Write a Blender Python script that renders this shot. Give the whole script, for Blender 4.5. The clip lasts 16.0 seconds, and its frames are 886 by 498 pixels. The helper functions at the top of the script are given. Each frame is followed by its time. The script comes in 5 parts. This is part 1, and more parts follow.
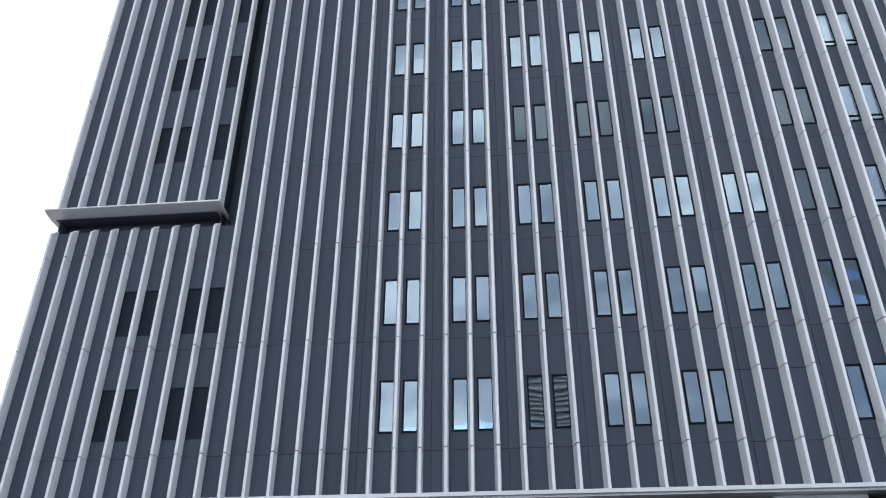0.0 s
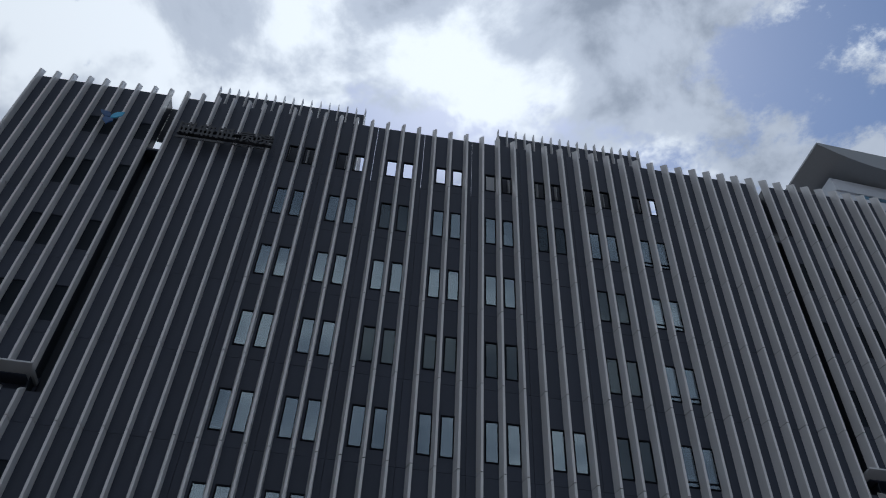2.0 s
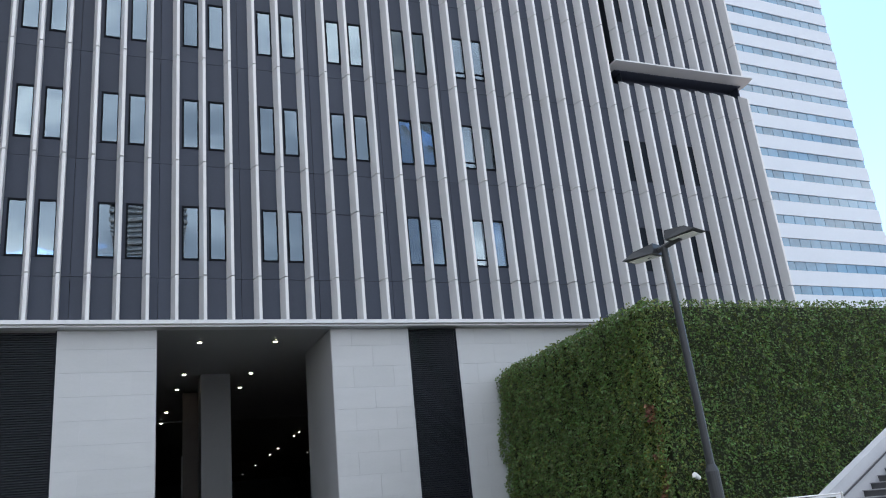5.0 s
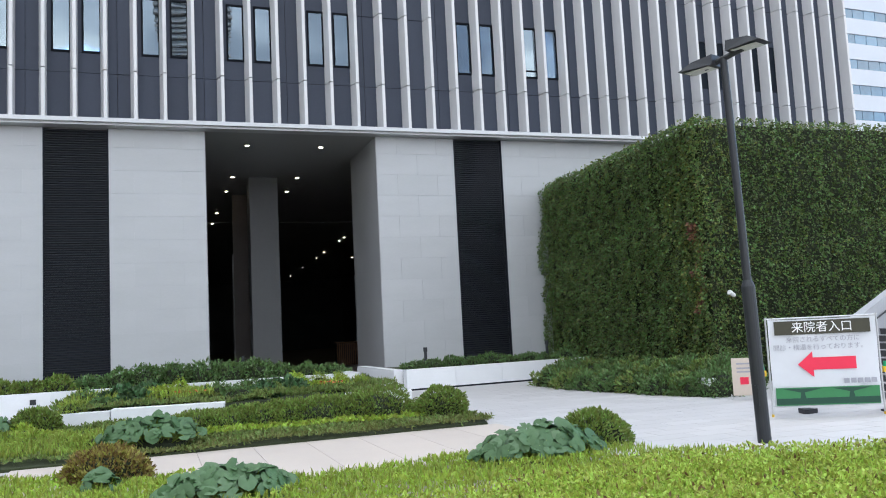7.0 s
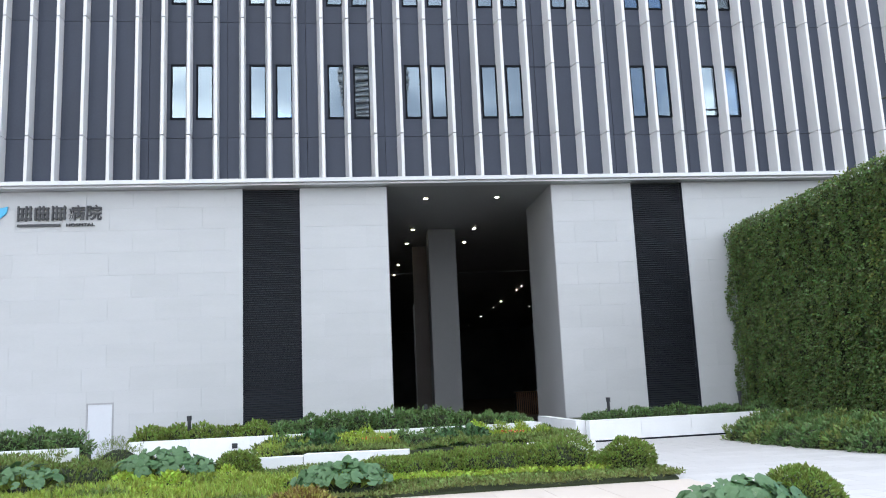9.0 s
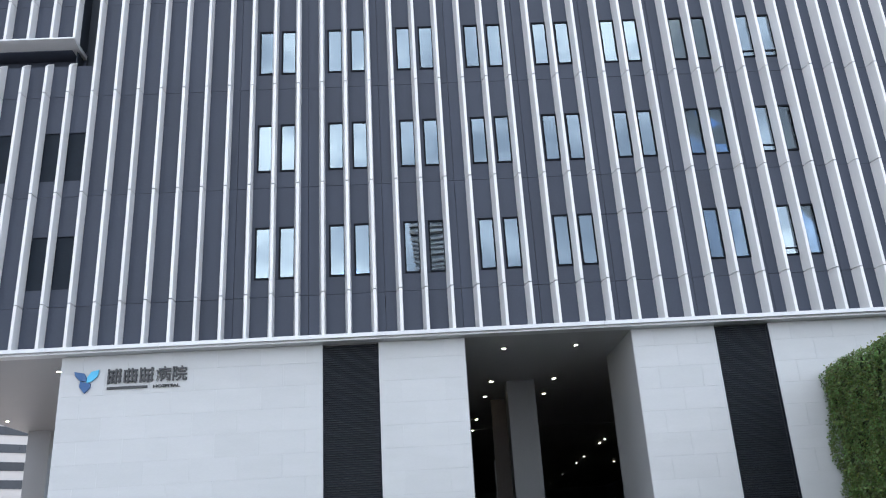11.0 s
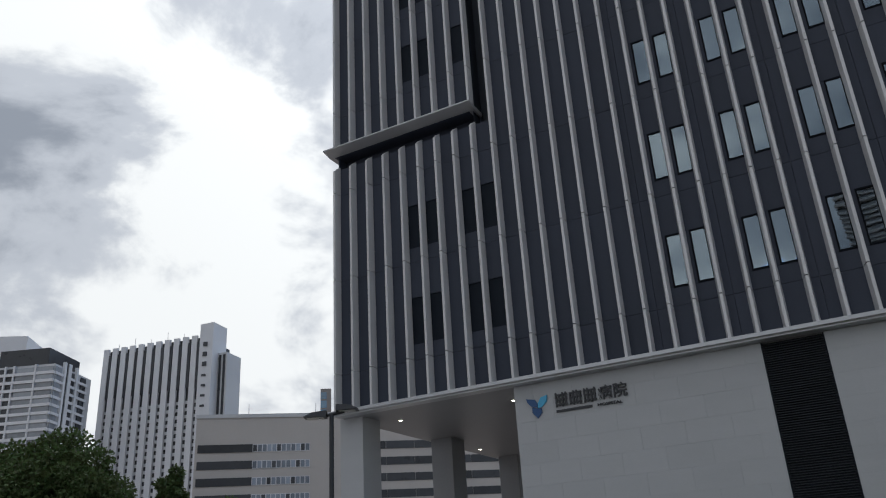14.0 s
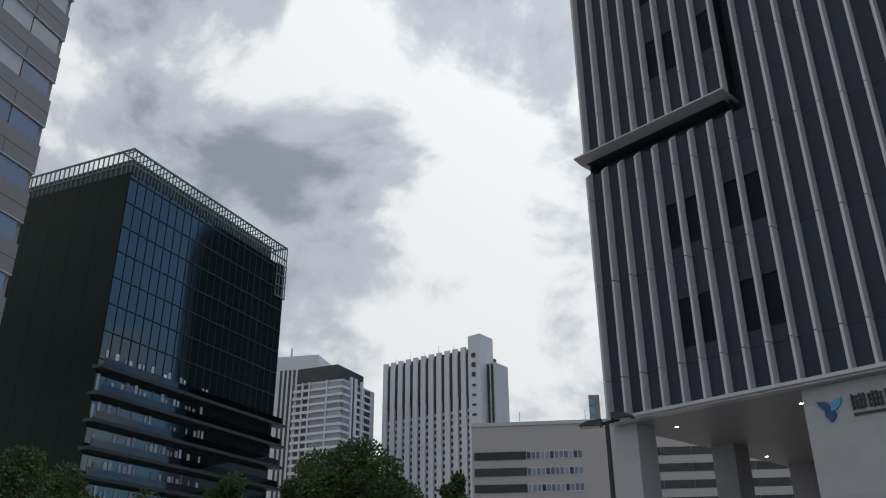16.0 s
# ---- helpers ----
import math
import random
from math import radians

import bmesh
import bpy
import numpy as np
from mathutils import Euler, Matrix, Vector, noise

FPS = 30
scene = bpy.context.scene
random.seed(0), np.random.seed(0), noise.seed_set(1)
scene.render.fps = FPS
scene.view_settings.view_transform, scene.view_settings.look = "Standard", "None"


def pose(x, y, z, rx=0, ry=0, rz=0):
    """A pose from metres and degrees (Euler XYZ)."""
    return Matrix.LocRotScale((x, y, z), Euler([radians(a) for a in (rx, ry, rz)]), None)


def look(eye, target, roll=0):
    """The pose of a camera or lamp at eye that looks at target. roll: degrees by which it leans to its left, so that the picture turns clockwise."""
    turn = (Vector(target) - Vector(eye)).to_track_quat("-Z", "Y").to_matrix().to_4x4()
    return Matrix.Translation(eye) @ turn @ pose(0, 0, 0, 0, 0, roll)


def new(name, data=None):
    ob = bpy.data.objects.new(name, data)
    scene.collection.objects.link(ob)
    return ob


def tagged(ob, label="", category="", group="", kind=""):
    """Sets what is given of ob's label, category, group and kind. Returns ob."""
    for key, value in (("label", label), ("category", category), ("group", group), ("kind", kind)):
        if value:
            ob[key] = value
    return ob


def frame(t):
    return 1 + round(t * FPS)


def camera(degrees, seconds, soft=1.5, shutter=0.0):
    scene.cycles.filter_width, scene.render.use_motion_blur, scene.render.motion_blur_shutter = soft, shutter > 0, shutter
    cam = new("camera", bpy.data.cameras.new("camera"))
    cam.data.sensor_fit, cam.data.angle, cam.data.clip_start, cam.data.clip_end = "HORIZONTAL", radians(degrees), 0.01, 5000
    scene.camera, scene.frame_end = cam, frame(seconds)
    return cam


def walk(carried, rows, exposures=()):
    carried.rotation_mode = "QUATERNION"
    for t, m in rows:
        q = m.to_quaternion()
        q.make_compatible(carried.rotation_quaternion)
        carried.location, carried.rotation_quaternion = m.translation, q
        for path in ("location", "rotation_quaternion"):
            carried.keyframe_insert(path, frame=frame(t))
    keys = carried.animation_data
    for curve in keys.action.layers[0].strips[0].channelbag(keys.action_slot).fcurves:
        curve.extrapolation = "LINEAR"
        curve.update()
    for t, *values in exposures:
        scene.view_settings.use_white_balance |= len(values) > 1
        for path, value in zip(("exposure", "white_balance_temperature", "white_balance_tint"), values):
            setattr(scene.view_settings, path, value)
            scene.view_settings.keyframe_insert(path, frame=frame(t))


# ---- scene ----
cam = camera(56.80, 16.0, soft=1.1)
PATH = [
    (0, (-0.455, -0.203, 2.241), (-2.204, 16.887, 12.482), 0.17),
    (0.5, (-0.432, -0.194, 2.248), (-1.802, 15.747, 14.248), 1.67),
    (1, (-0.389, -0.176, 2.259), (-1.250, 14.778, 15.512), 3.15),
    (1.5, (-0.319, -0.145, 2.275), (-0.298, 13.992, 16.422), 3.94),
    (2, (-0.229, -0.113, 2.285), (1.408, 13.579, 16.771), 3.16),
    (2.5, (-0.121, -0.094, 2.286), (3.273, 13.336, 16.713), 1.05),
    (3, (-0.002, -0.090, 2.280), (5.167, 14.333, 15.136), -2.81),
    (3.5, (0.113, -0.110, 2.269), (6.355, 15.875, 12.541), -5.27),
    (4, (0.206, -0.137, 2.256), (7.276, 16.581, 10.654), -6.26),
    (4.2, (0.229, -0.141, 2.251), (7.630, 16.675, 10.154), -6.59),
    (6.3, (0.277, -0.073, 2.102), (7.574, 18.264, 5.342), -4.65),
    (6.5, (0.283, -0.056, 2.100), (7.316, 18.462, 4.860), -3.82),
    (7, (0.289, -0.062, 2.101), (6.802, 18.749, 4.030), -2.84),
    (7.5, (0.300, -0.082, 2.099), (5.898, 19.052, 3.687), -3.38),
    (8, (0.315, -0.060, 2.093), (4.788, 19.344, 3.951), -3.44),
    (8.5, (0.303, -0.033, 2.082), (3.769, 19.509, 4.555), -3.23),
    (9, (0.249, 0.019, 2.072), (2.624, 19.599, 5.388), -2.54),
    (9.2, (0.226, 0.034, 2.067), (2.258, 19.588, 5.744), -2.37),
    (11.3, (-0.004, 0.122, 1.891), (0.418, 18.689, 9.312), -3.27),
    (11.5, (-0.020, 0.134, 1.888), (0.068, 18.628, 9.501), -3.01),
    (12, (-0.042, 0.164, 1.885), (-1.262, 18.466, 9.857), -2.74),
    (12.5, (-0.049, 0.186, 1.888), (-2.943, 18.193, 10.097), -2.41),
    (13, (-0.040, 0.180, 1.893), (-4.411, 17.885, 10.104), -2.18),
    (13.5, (-0.017, 0.151, 1.898), (-6.111, 17.439, 9.897), -2.66),
    (14, (0.013, 0.115, 1.902), (-8.586, 16.369, 9.768), -3.47),
    (14.5, (0.044, 0.063, 1.909), (-10.757, 14.906, 9.846), -3.18),
    (15, (0.035, 0.003, 1.919), (-12.082, 13.753, 9.926), -1.95),
    (15.5, (0.022, -0.051, 1.924), (-12.789, 13.014, 9.998), -1.01),
    (16, (-0.000, -0.100, 1.922), (-13.385, 12.294, 10.120), -0.34),
]
EXPOSURES = [(t, e, k, 7) for t, e, k in ((0.0, 1.03, 5500), (0.6, 0.47, 5450), (1.0, -0.05, 5450), (1.5, -0.98, 5400), (2.6, -1.1, 5380), (3.0, -1.1, 5300), (3.5, 0.47, 5550), (4.2, 0.9, 5650), (6.3, 1.25, 5700), (8.3, 1.33, 5850), (9.0, 1.66, 5750), (11.5, 1.48, 5600), (12.5, 1.13, 5550), (13.0, 0.7, 5600), (13.4, 0.3, 5800), (14.2, -0.75, 5850), (14.8, -0.95, 5850), (16.0, -0.70, 5850))]
walk(cam, [(t, look(eye, target, roll)) for t, eye, target, roll in PATH], EXPOSURES)

# ---- light: bright broken cloud, the sun veiled, high behind the main building ----
SUN_AZ, SUN_EL = radians(10), radians(62)          # azimuth from +y towards +x
world = bpy.data.worlds.new("sky")
scene.world = world
world.use_nodes = True
wn, wl = world.node_tree.nodes, world.node_tree.links
wn.clear()
w_out = wn.new("ShaderNodeOutputWorld")
w_bg = wn.new("ShaderNodeBackground")
w_bg.inputs["Strength"].default_value = 0.1
w_sky = wn.new("ShaderNodeTexSky")
w_sky.sky_type, w_sky.sun_disc = "NISHITA", False
w_sky.sun_elevation, w_sky.sun_rotation = SUN_EL, SUN_AZ
w_sky.dust_density, w_sky.ozone_density = 0.8, 1.4
w_tc = wn.new("ShaderNodeTexCoord")
w_sep = wn.new("ShaderNodeSeparateXYZ")
wl.new(w_tc.outputs["Generated"], w_sep.inputs[0])


def wmath(op, a, b, clamp=False):
    n = wn.new("ShaderNodeMath")
    n.operation, n.use_clamp = op, clamp
    for i, v in enumerate((a, b)):
        if isinstance(v, (int, float)):
            n.inputs[i].default_value = v
        else:
            wl.new(v, n.inputs[i])
    return n.outputs[0]


# cloud layer
def wnoise(scale, detail, rough, off, distortion=0.0):
    m = wn.new("ShaderNodeMapping")
    m.inputs["Location"].default_value, m.inputs["Scale"].default_value = off, (1, 1, 1.5)
    wl.new(w_tc.outputs["Generated"], m.inputs["Vector"])
    n = wn.new("ShaderNodeTexNoise")
    n.inputs["Scale"].default_value, n.inputs["Detail"].default_value = scale, detail
    n.inputs["Roughness"].default_value, n.inputs["Distortion"].default_value = rough, distortion
    wl.new(m.outputs[0], n.inputs["Vector"])
    return n.outputs["Fac"]


def wramp(fac, stops):
    r = wn.new("ShaderNodeValToRGB")
    r.color_ramp.interpolation = "EASE"
    while len(r.color_ramp.elements) < len(stops):
        r.color_ramp.elements.new(0.5)
    for e, (at, c) in zip(r.color_ramp.elements, stops):
        e.position, e.color = at, (*c, 1)
    wl.new(fac, r.inputs[0])
    return r.outputs[0]


def wscale(col, k):
    v = wn.new("ShaderNodeVectorMath")
    v.operation = "SCALE"
    v.inputs["Scale"].default_value = k
    wl.new(col, v.inputs[0])
    return v.outputs[0]


drift = wmath("ADD", wmath("MULTIPLY", w_sep.outputs["X"], -0.24), wmath("ADD", 0.125, wmath("MULTIPLY", w_sep.outputs["Y"], -0.16)))            # more open sky towards the east
cover = wramp(wmath("ADD", wnoise(2.9, 11, 0.64, (4.3, 1.7, 0.6), 0.1), drift), [(0.42, (0, 0, 0)), (0.49, (1, 1, 1))])
# the cloud is thicker and darker high in the west, thinner low in the north-west
def toward(direction, start, gain):
    n = wn.new("ShaderNodeVectorMath")
    n.operation = "DOT_PRODUCT"
    n.inputs[1].default_value = direction
    wl.new(w_tc.outputs["Generated"], n.inputs[0])
    return wmath("MULTIPLY", wmath("MAXIMUM", wmath("SUBTRACT", n.outputs["Value"], start), 0.0), gain)


thick = wmath("SUBTRACT", toward((-0.36, 0.66, 0.66), 0.80, 0.6), toward((-0.68, 0.26, 0.69), 0.86, 0.3))
thick = wmath("ADD", thick, toward((-0.645, 0.664, 0.377), 0.93, 1.3))
thick = wmath("ADD", thick, toward((math.sin(SUN_AZ) * math.cos(SUN_EL), math.cos(SUN_AZ) * math.cos(SUN_EL), math.sin(SUN_EL)), 0.84, 0.35))
shade = wramp(wmath("ADD", wmath("ADD", wmath("MULTIPLY", wnoise(4.4, 9, 0.56, (7.7, 3.1, 2.0), 0.25), 1.45), -0.225), thick), [(0.30, (0.36, 0.37, 0.40)), (0.50, (0.66, 0.65, 0.66)), (0.68, (1.14, 1.08, 1.0))])
# clouds glow towards the veiled sun
w_dot = wn.new("ShaderNodeVectorMath")
w_dot.operation = "DOT_PRODUCT"
glow_el = SUN_EL
w_dot.inputs[1].default_value = (math.sin(SUN_AZ) * math.cos(glow_el), math.cos(SUN_AZ) * math.cos(glow_el), math.sin(glow_el))
wl.new(w_tc.outputs["Generated"], w_dot.inputs[0])
glow = wmath("ADD", 12.0, wmath("MULTIPLY", wmath("POWER", wmath("MAXIMUM", w_dot.outputs["Value"], 0.0), 4.0), 7.0))
w_lit = wn.new("ShaderNodeVectorMath")
w_lit.operation = "SCALE"
wl.new(shade, w_lit.inputs[0])
wl.new(glow, w_lit.inputs["Scale"])
shade = w_lit.outputs[0]
w_mix = wn.new("ShaderNodeMix")
w_mix.data_type = "RGBA"
wl.new(cover, w_mix.inputs["Factor"])
wl.new(wscale(w_sky.outputs[0], 1.65), w_mix.inputs["A"])
wl.new(shade, w_mix.inputs["B"])
wl.new(w_mix.outputs["Result"], w_bg.inputs["Color"])
wl.new(w_bg.outputs[0], w_out.inputs[0])

sun = new("sun", bpy.data.lights.new("sun", "SUN"))
sun.data.energy, sun.data.angle, sun.data.color = 0.9, radians(25), (1.0, 0.95, 0.88)
sun_dir = Vector((math.sin(SUN_AZ) * math.cos(SUN_EL), math.cos(SUN_AZ) * math.cos(SUN_EL), math.sin(SUN_EL)))
sun.matrix_world = look(sun_dir * 60, (0, 0, 0))

# ---- materials ----


def mat(name, col, rough=0.6, metal=0.0, vary=0.12, grain=6.0, fine=60.0, bump=0.0, bump_scale=None, rnd=0.0, island=0.0, ior=1.45, stretch=(1, 1, 1), hue=0.0, spec=0.5, coat=0.0, trans=0.0):
    """A surface with tone variation at two scales, a fine relief, and variation from piece to piece."""
    m = bpy.data.materials.new(name)
    m.use_nodes = True
    n, l = m.node_tree.nodes, m.node_tree.links
    b = n["Principled BSDF"]
    b.inputs["Metallic"].default_value, b.inputs["IOR"].default_value = metal, ior
    b.inputs["Specular IOR Level"].default_value = spec
    b.inputs["Coat Weight"].default_value = coat
    tc = n.new("ShaderNodeTexCoord")
    mp = n.new("ShaderNodeMapping")
    mp.inputs["Scale"].default_value = stretch
    geo = n.new("ShaderNodeNewGeometry")
    l.new(geo.outputs["Position"], mp.inputs["Vector"])

    def noi(scale, det):
        t = n.new("ShaderNodeTexNoise")
        t.inputs["Scale"].default_value, t.inputs["Detail"].default_value = scale, det
        l.new(mp.outputs[0], t.inputs["Vector"])
        return t.outputs["Fac"]

    def mth(op, a, c):
        t = n.new("ShaderNodeMath")
        t.operation = op
        for i, v in enumerate((a, c)):
            if isinstance(v, (int, float)):
                t.inputs[i].default_value = v
            else:
                l.new(v, t.inputs[i])
        return t.outputs[0]

    big, small = noi(grain, 4), noi(fine, 3)
    f = mth("ADD", mth("MULTIPLY", mth("SUBTRACT", big, 0.5), 2.2 * vary), mth("MULTIPLY", mth("SUBTRACT", small, 0.5), 1.4 * vary))
    if rnd:
        oi = n.new("ShaderNodeObjectInfo")
        f = mth("ADD", f, mth("MULTIPLY", mth("SUBTRACT", oi.outputs["Random"], 0.5), 2 * rnd))
    if island:
        f = mth("ADD", f, mth("MULTIPLY", mth("SUBTRACT", geo.outputs["Random Per Island"], 0.5), 2 * island))
    f = mth("ADD", f, 1.0)
    hs = n.new("ShaderNodeHueSaturation")
    hs.inputs["Color"].default_value = (*col, 1)
    l.new(f, hs.inputs["Value"])
    if hue:
        src = geo.outputs["Random Per Island"] if island else big
        l.new(mth("ADD", 0.5, mth("MULTIPLY", mth("SUBTRACT", src, 0.5), hue)), hs.inputs["Hue"])
    l.new(hs.outputs[0], b.inputs["Base Color"])
    l.new(mth("ADD", rough - 0.08, mth("MULTIPLY", big, 0.16)), b.inputs["Roughness"])
    if bump:
        bp = n.new("ShaderNodeBump")
        bp.inputs["Strength"].default_value, bp.inputs["Distance"].default_value = bump, 0.02
        l.new(noi(bump_scale or fine, 4), bp.inputs["Height"])
        l.new(bp.outputs[0], b.inputs["Normal"])
    if trans:
        tr = n.new("ShaderNodeBsdfTranslucent")
        l.new(hs.outputs[0], tr.inputs["Color"])
        mx = n.new("ShaderNodeMixShader")
        mx.inputs[0].default_value = trans
        l.new(b.outputs[0], mx.inputs[1])
        l.new(tr.outputs[0], mx.inputs[2])
        l.new(mx.outputs[0], n["Material Output"].inputs[0])
    return m


def glass(name, tint, ior=1.9, rough=0.01, wave=0.0):
    """Thin coated pane: part mirror by its angle, the rest clear with a tint."""
    m = bpy.data.materials.new(name)
    m.use_nodes = True
    n, l = m.node_tree.nodes, m.node_tree.links
    n.clear()
    out, mx = n.new("ShaderNodeOutputMaterial"), n.new("ShaderNodeMixShader")
    fr, tr, gl = n.new("ShaderNodeFresnel"), n.new("ShaderNodeBsdfTransparent"), n.new("ShaderNodeBsdfGlossy")
    fr.inputs["IOR"].default_value = ior
    tr.inputs["Color"].default_value = (*tint, 1)
    gl.inputs["Roughness"].default_value = rough
    gl.inputs["Color"].default_value = (0.73, 0.88, 1.0, 1)
    if wave:
        geo, no, bp = n.new("ShaderNodeNewGeometry"), n.new("ShaderNodeTexNoise"), n.new("ShaderNodeBump")
        no.inputs["Scale"].default_value, no.inputs["Detail"].default_value = 0.5, 1
        bp.inputs["Strength"].default_value, bp.inputs["Distance"].default_value = wave, 0.1
        l.new(geo.outputs["Position"], no.inputs["Vector"])
        l.new(no.outputs["Fac"], bp.inputs["Height"])
        l.new(bp.outputs[0], gl.inputs["Normal"])
    l.new(fr.outputs[0], mx.inputs[0])
    l.new(tr.outputs[0], mx.inputs[1])
    l.new(gl.outputs[0], mx.inputs[2])
    l.new(mx.outputs[0], out.inputs[0])
    return m


def lamp_mat(name, col, power):
    m = bpy.data.materials.new(name)
    m.use_nodes = True
    n = m.node_tree.nodes
    b = n["Principled BSDF"]
    b.inputs["Base Color"].default_value = (*col, 1)
    b.inputs["Emission Color"].default_value = (*col, 1)
    b.inputs["Emission Strength"].default_value = power
    return m


M_FIN = mat("fin_aluminium", (0.585, 0.585, 0.595), 0.45, 0.1, 0.07, 0.6, 9, rnd=0.03, stretch=(1, 1, 0.3))
M_PANEL = mat("dark_cladding", (0.042, 0.050, 0.073), 0.55, 0.0, 0.16, 0.35, 14, rnd=0.08, spec=0.3)
# cladding tone darkened: the shade of the slots is painted into it
M_SLOT_SHADE = mat("slot_cladding_with_shade", (0.022, 0.029, 0.042), 0.5, 0, 0.15, 1, 14)
# black of real dark parts, also painted shade in openings and under a planter
M_DARK = mat("black_and_recess_shade", (0.013, 0.018, 0.027), 0.6, 0, 0.2, 2, 20, spec=0.15)
M_FRAME = mat("black_window_frame", (0.006, 0.008, 0.012), 0.6, 0.0, 0.1, 3, 30, spec=0.08)
M_EDGE = mat("grey_aluminium_edge", (0.48, 0.49, 0.51), 0.38, 0.35, 0.06, 0.8, 15)
M_SOFFIT = mat("soffit_panel", (0.29, 0.295, 0.305), 0.45, 0.1, 0.06, 0.5, 10)
M_STONE = mat("white_stone_cladding", (0.43, 0.44, 0.455), 0.62, 0, 0.06, 0.9, 22, bump=0.08, rnd=0.02, stretch=(0.6, 1, 2.2))
M_JOINT = mat("stone_joint", (0.39, 0.40, 0.415), 0.8, 0, 0.1, 3, 30)
M_LOUVRE = mat("black_louvre", (0.026, 0.029, 0.038), 0.45, 0.3, 0.1, 2, 30, rnd=0.12)
M_JAMB = mat("grey_jamb_panel", (0.31, 0.315, 0.325), 0.55, 0, 0.08, 0.6, 14)
M_INNER = mat("dark_hall_lining", (0.20, 0.23, 0.25), 0.35, 0, 0.2, 0.8, 10)
M_GLASS = glass("coated_window_glass", (0.58, 0.72, 0.85), 3.1, wave=0.1)
M_GLASS_DIM = glass("tinted_window_glass", (0.46, 0.55, 0.68), 1.8, wave=0.1)
M_CURTAIN = mat("white_curtain", (0.80, 0.83, 0.86), 0.9, 0, 0.08, 5, 40, rnd=0.08, stretch=(2.5, 1, 0.08))
M_CURTAIN_G = mat("green_curtain", (0.40, 0.45, 0.38), 0.9, 0, 0.12, 14, 40, stretch=(2.5, 1, 0.08))
M_BLIND = mat("grey_roller_blind", (0.13, 0.15, 0.18), 0.85, 0, 0.08, 3, 40, rnd=0.1)
# room grey kept low: the weak indoor light is put into the colour
M_ROOM = mat("room_wall_painted_dim", (0.14, 0.15, 0.15), 0.8, 0, 0.25, 0.5, 4)
M_LETTER = mat("dark_grey_lettering", (0.035, 0.037, 0.042), 0.4, 0.3, 0.1, 4, 30)
M_BLUE1 = mat("logo_light_blue", (0.08, 0.38, 0.62), 0.35, 0, 0.05, 4, 30)
M_BLUE2 = mat("logo_deep_blue", (0.018, 0.07, 0.20), 0.35, 0, 0.05, 4, 30)
M_LAMP = lamp_mat("warm_downlight", (1.0, 0.82, 0.54), 18)
M_ENAMEL = mat("white_lamp_enamel", (0.75, 0.75, 0.74), 0.4, 0, 0.04, 4, 30)
M_POLE = mat("dark_grey_lamp_pole", (0.035, 0.037, 0.042), 0.42, 0.4, 0.1, 3, 40)
M_DIFF = mat("lamp_diffuser_glass", (0.55, 0.55, 0.52), 0.25, 0, 0.1, 6, 30)

# ---- mesh helpers ----


class Shape:
    """Collects solids as plain vertex and face lists."""

    def __init__(self):
        self.v, self.f = [], []

    def box(self, x0, x1, y0, y1, z0, z1):
        b = len(self.v)
        self.v += [(x, y, z) for z in (z0, z1) for x, y in ((x0, y0), (x1, y0), (x1, y1), (x0, y1))]
        self.f += [tuple(b + i for i in q) for q in ((3, 2, 1, 0), (4, 5, 6, 7), (0, 1, 5, 4), (1, 2, 6, 5), (2, 3, 7, 6), (3, 0, 4, 7))]
        return self

    def prism(self, ring, z0, z1, tops=None):
        """An upright prism over a counter-clockwise ring; tops: a height for each corner."""
        b, k = len(self.v), len(ring)
        self.v += [(x, y, z0) for x, y in ring] + [(x, y, (tops[i] if tops else z1)) for i, (x, y) in enumerate(ring)]
        self.f += [tuple(b + i for i in reversed(range(k))), tuple(b + k + i for i in range(k))]
        self.f += [(b + i, b + (i + 1) % k, b + k + (i + 1) % k, b + k + i) for i in range(k)]
        return self

    def tube(self, a, c, r0, r1, sides=10):
        a, c = Vector(a), Vector(c)
        q = (c - a).to_track_quat("Z", "Y")
        b = len(self.v)
        for p, r in ((a, r0), (c, r1)):
            self.v += [tuple(p + q @ Vector((r * math.cos(6.28318 * i / sides), r * math.sin(6.28318 * i / sides), 0))) for i in range(sides)]
        self.f += [tuple(b + i for i in reversed(range(sides))), tuple(b + sides + i for i in range(sides))]
        self.f += [(b + i, b + (i + 1) % sides, b + sides + (i + 1) % sides, b + sides + i) for i in range(sides)]
        return self

    def mesh(self, name, material, smooth=False):
        me = bpy.data.meshes.new(name)
        me.from_pydata(self.v, [], self.f)
        me.materials.append(material)
        if smooth:
            me.polygons.foreach_set("use_smooth", [True] * len(me.polygons))
        me.update()
        return me


def part(name, shape, material, parent, label="", at=None, smooth=False):
    ob = new(name, shape if isinstance(shape, bpy.types.Mesh) else shape.mesh(name, material, smooth))
    if at is not None:
        ob.matrix_basis = at if isinstance(at, Matrix) else Matrix.Translation(at)
    ob.parent = parent
    if label:
        ob["label"] = label
    return ob


def thing(name, at, label, category, group="", kind=""):
    ob = new(name)
    ob.empty_display_size = 0.3
    ob.matrix_basis = at if isinstance(at, Matrix) else Matrix.Translation(at)
    return tagged(ob, label, category, group, kind)


def solo(name, shape, material, label, category="", group="", kind="", at=None, smooth=False):
    return tagged(part(name, shape, material, None, "", at, smooth), label, category, group, kind)


# ---- main building ----
FY = 29.92                      # facade plane
SOFFIT, FLOOR_H = 9.6, 4.55
FIN_BOTTOM, JOINT0, ROOF = SOFFIT + 0.22, 11.5, 44.1
JOINTS = [JOINT0 + FLOOR_H * k for k in range(7)]
LEFT, RIGHT = -21.48, 31.5

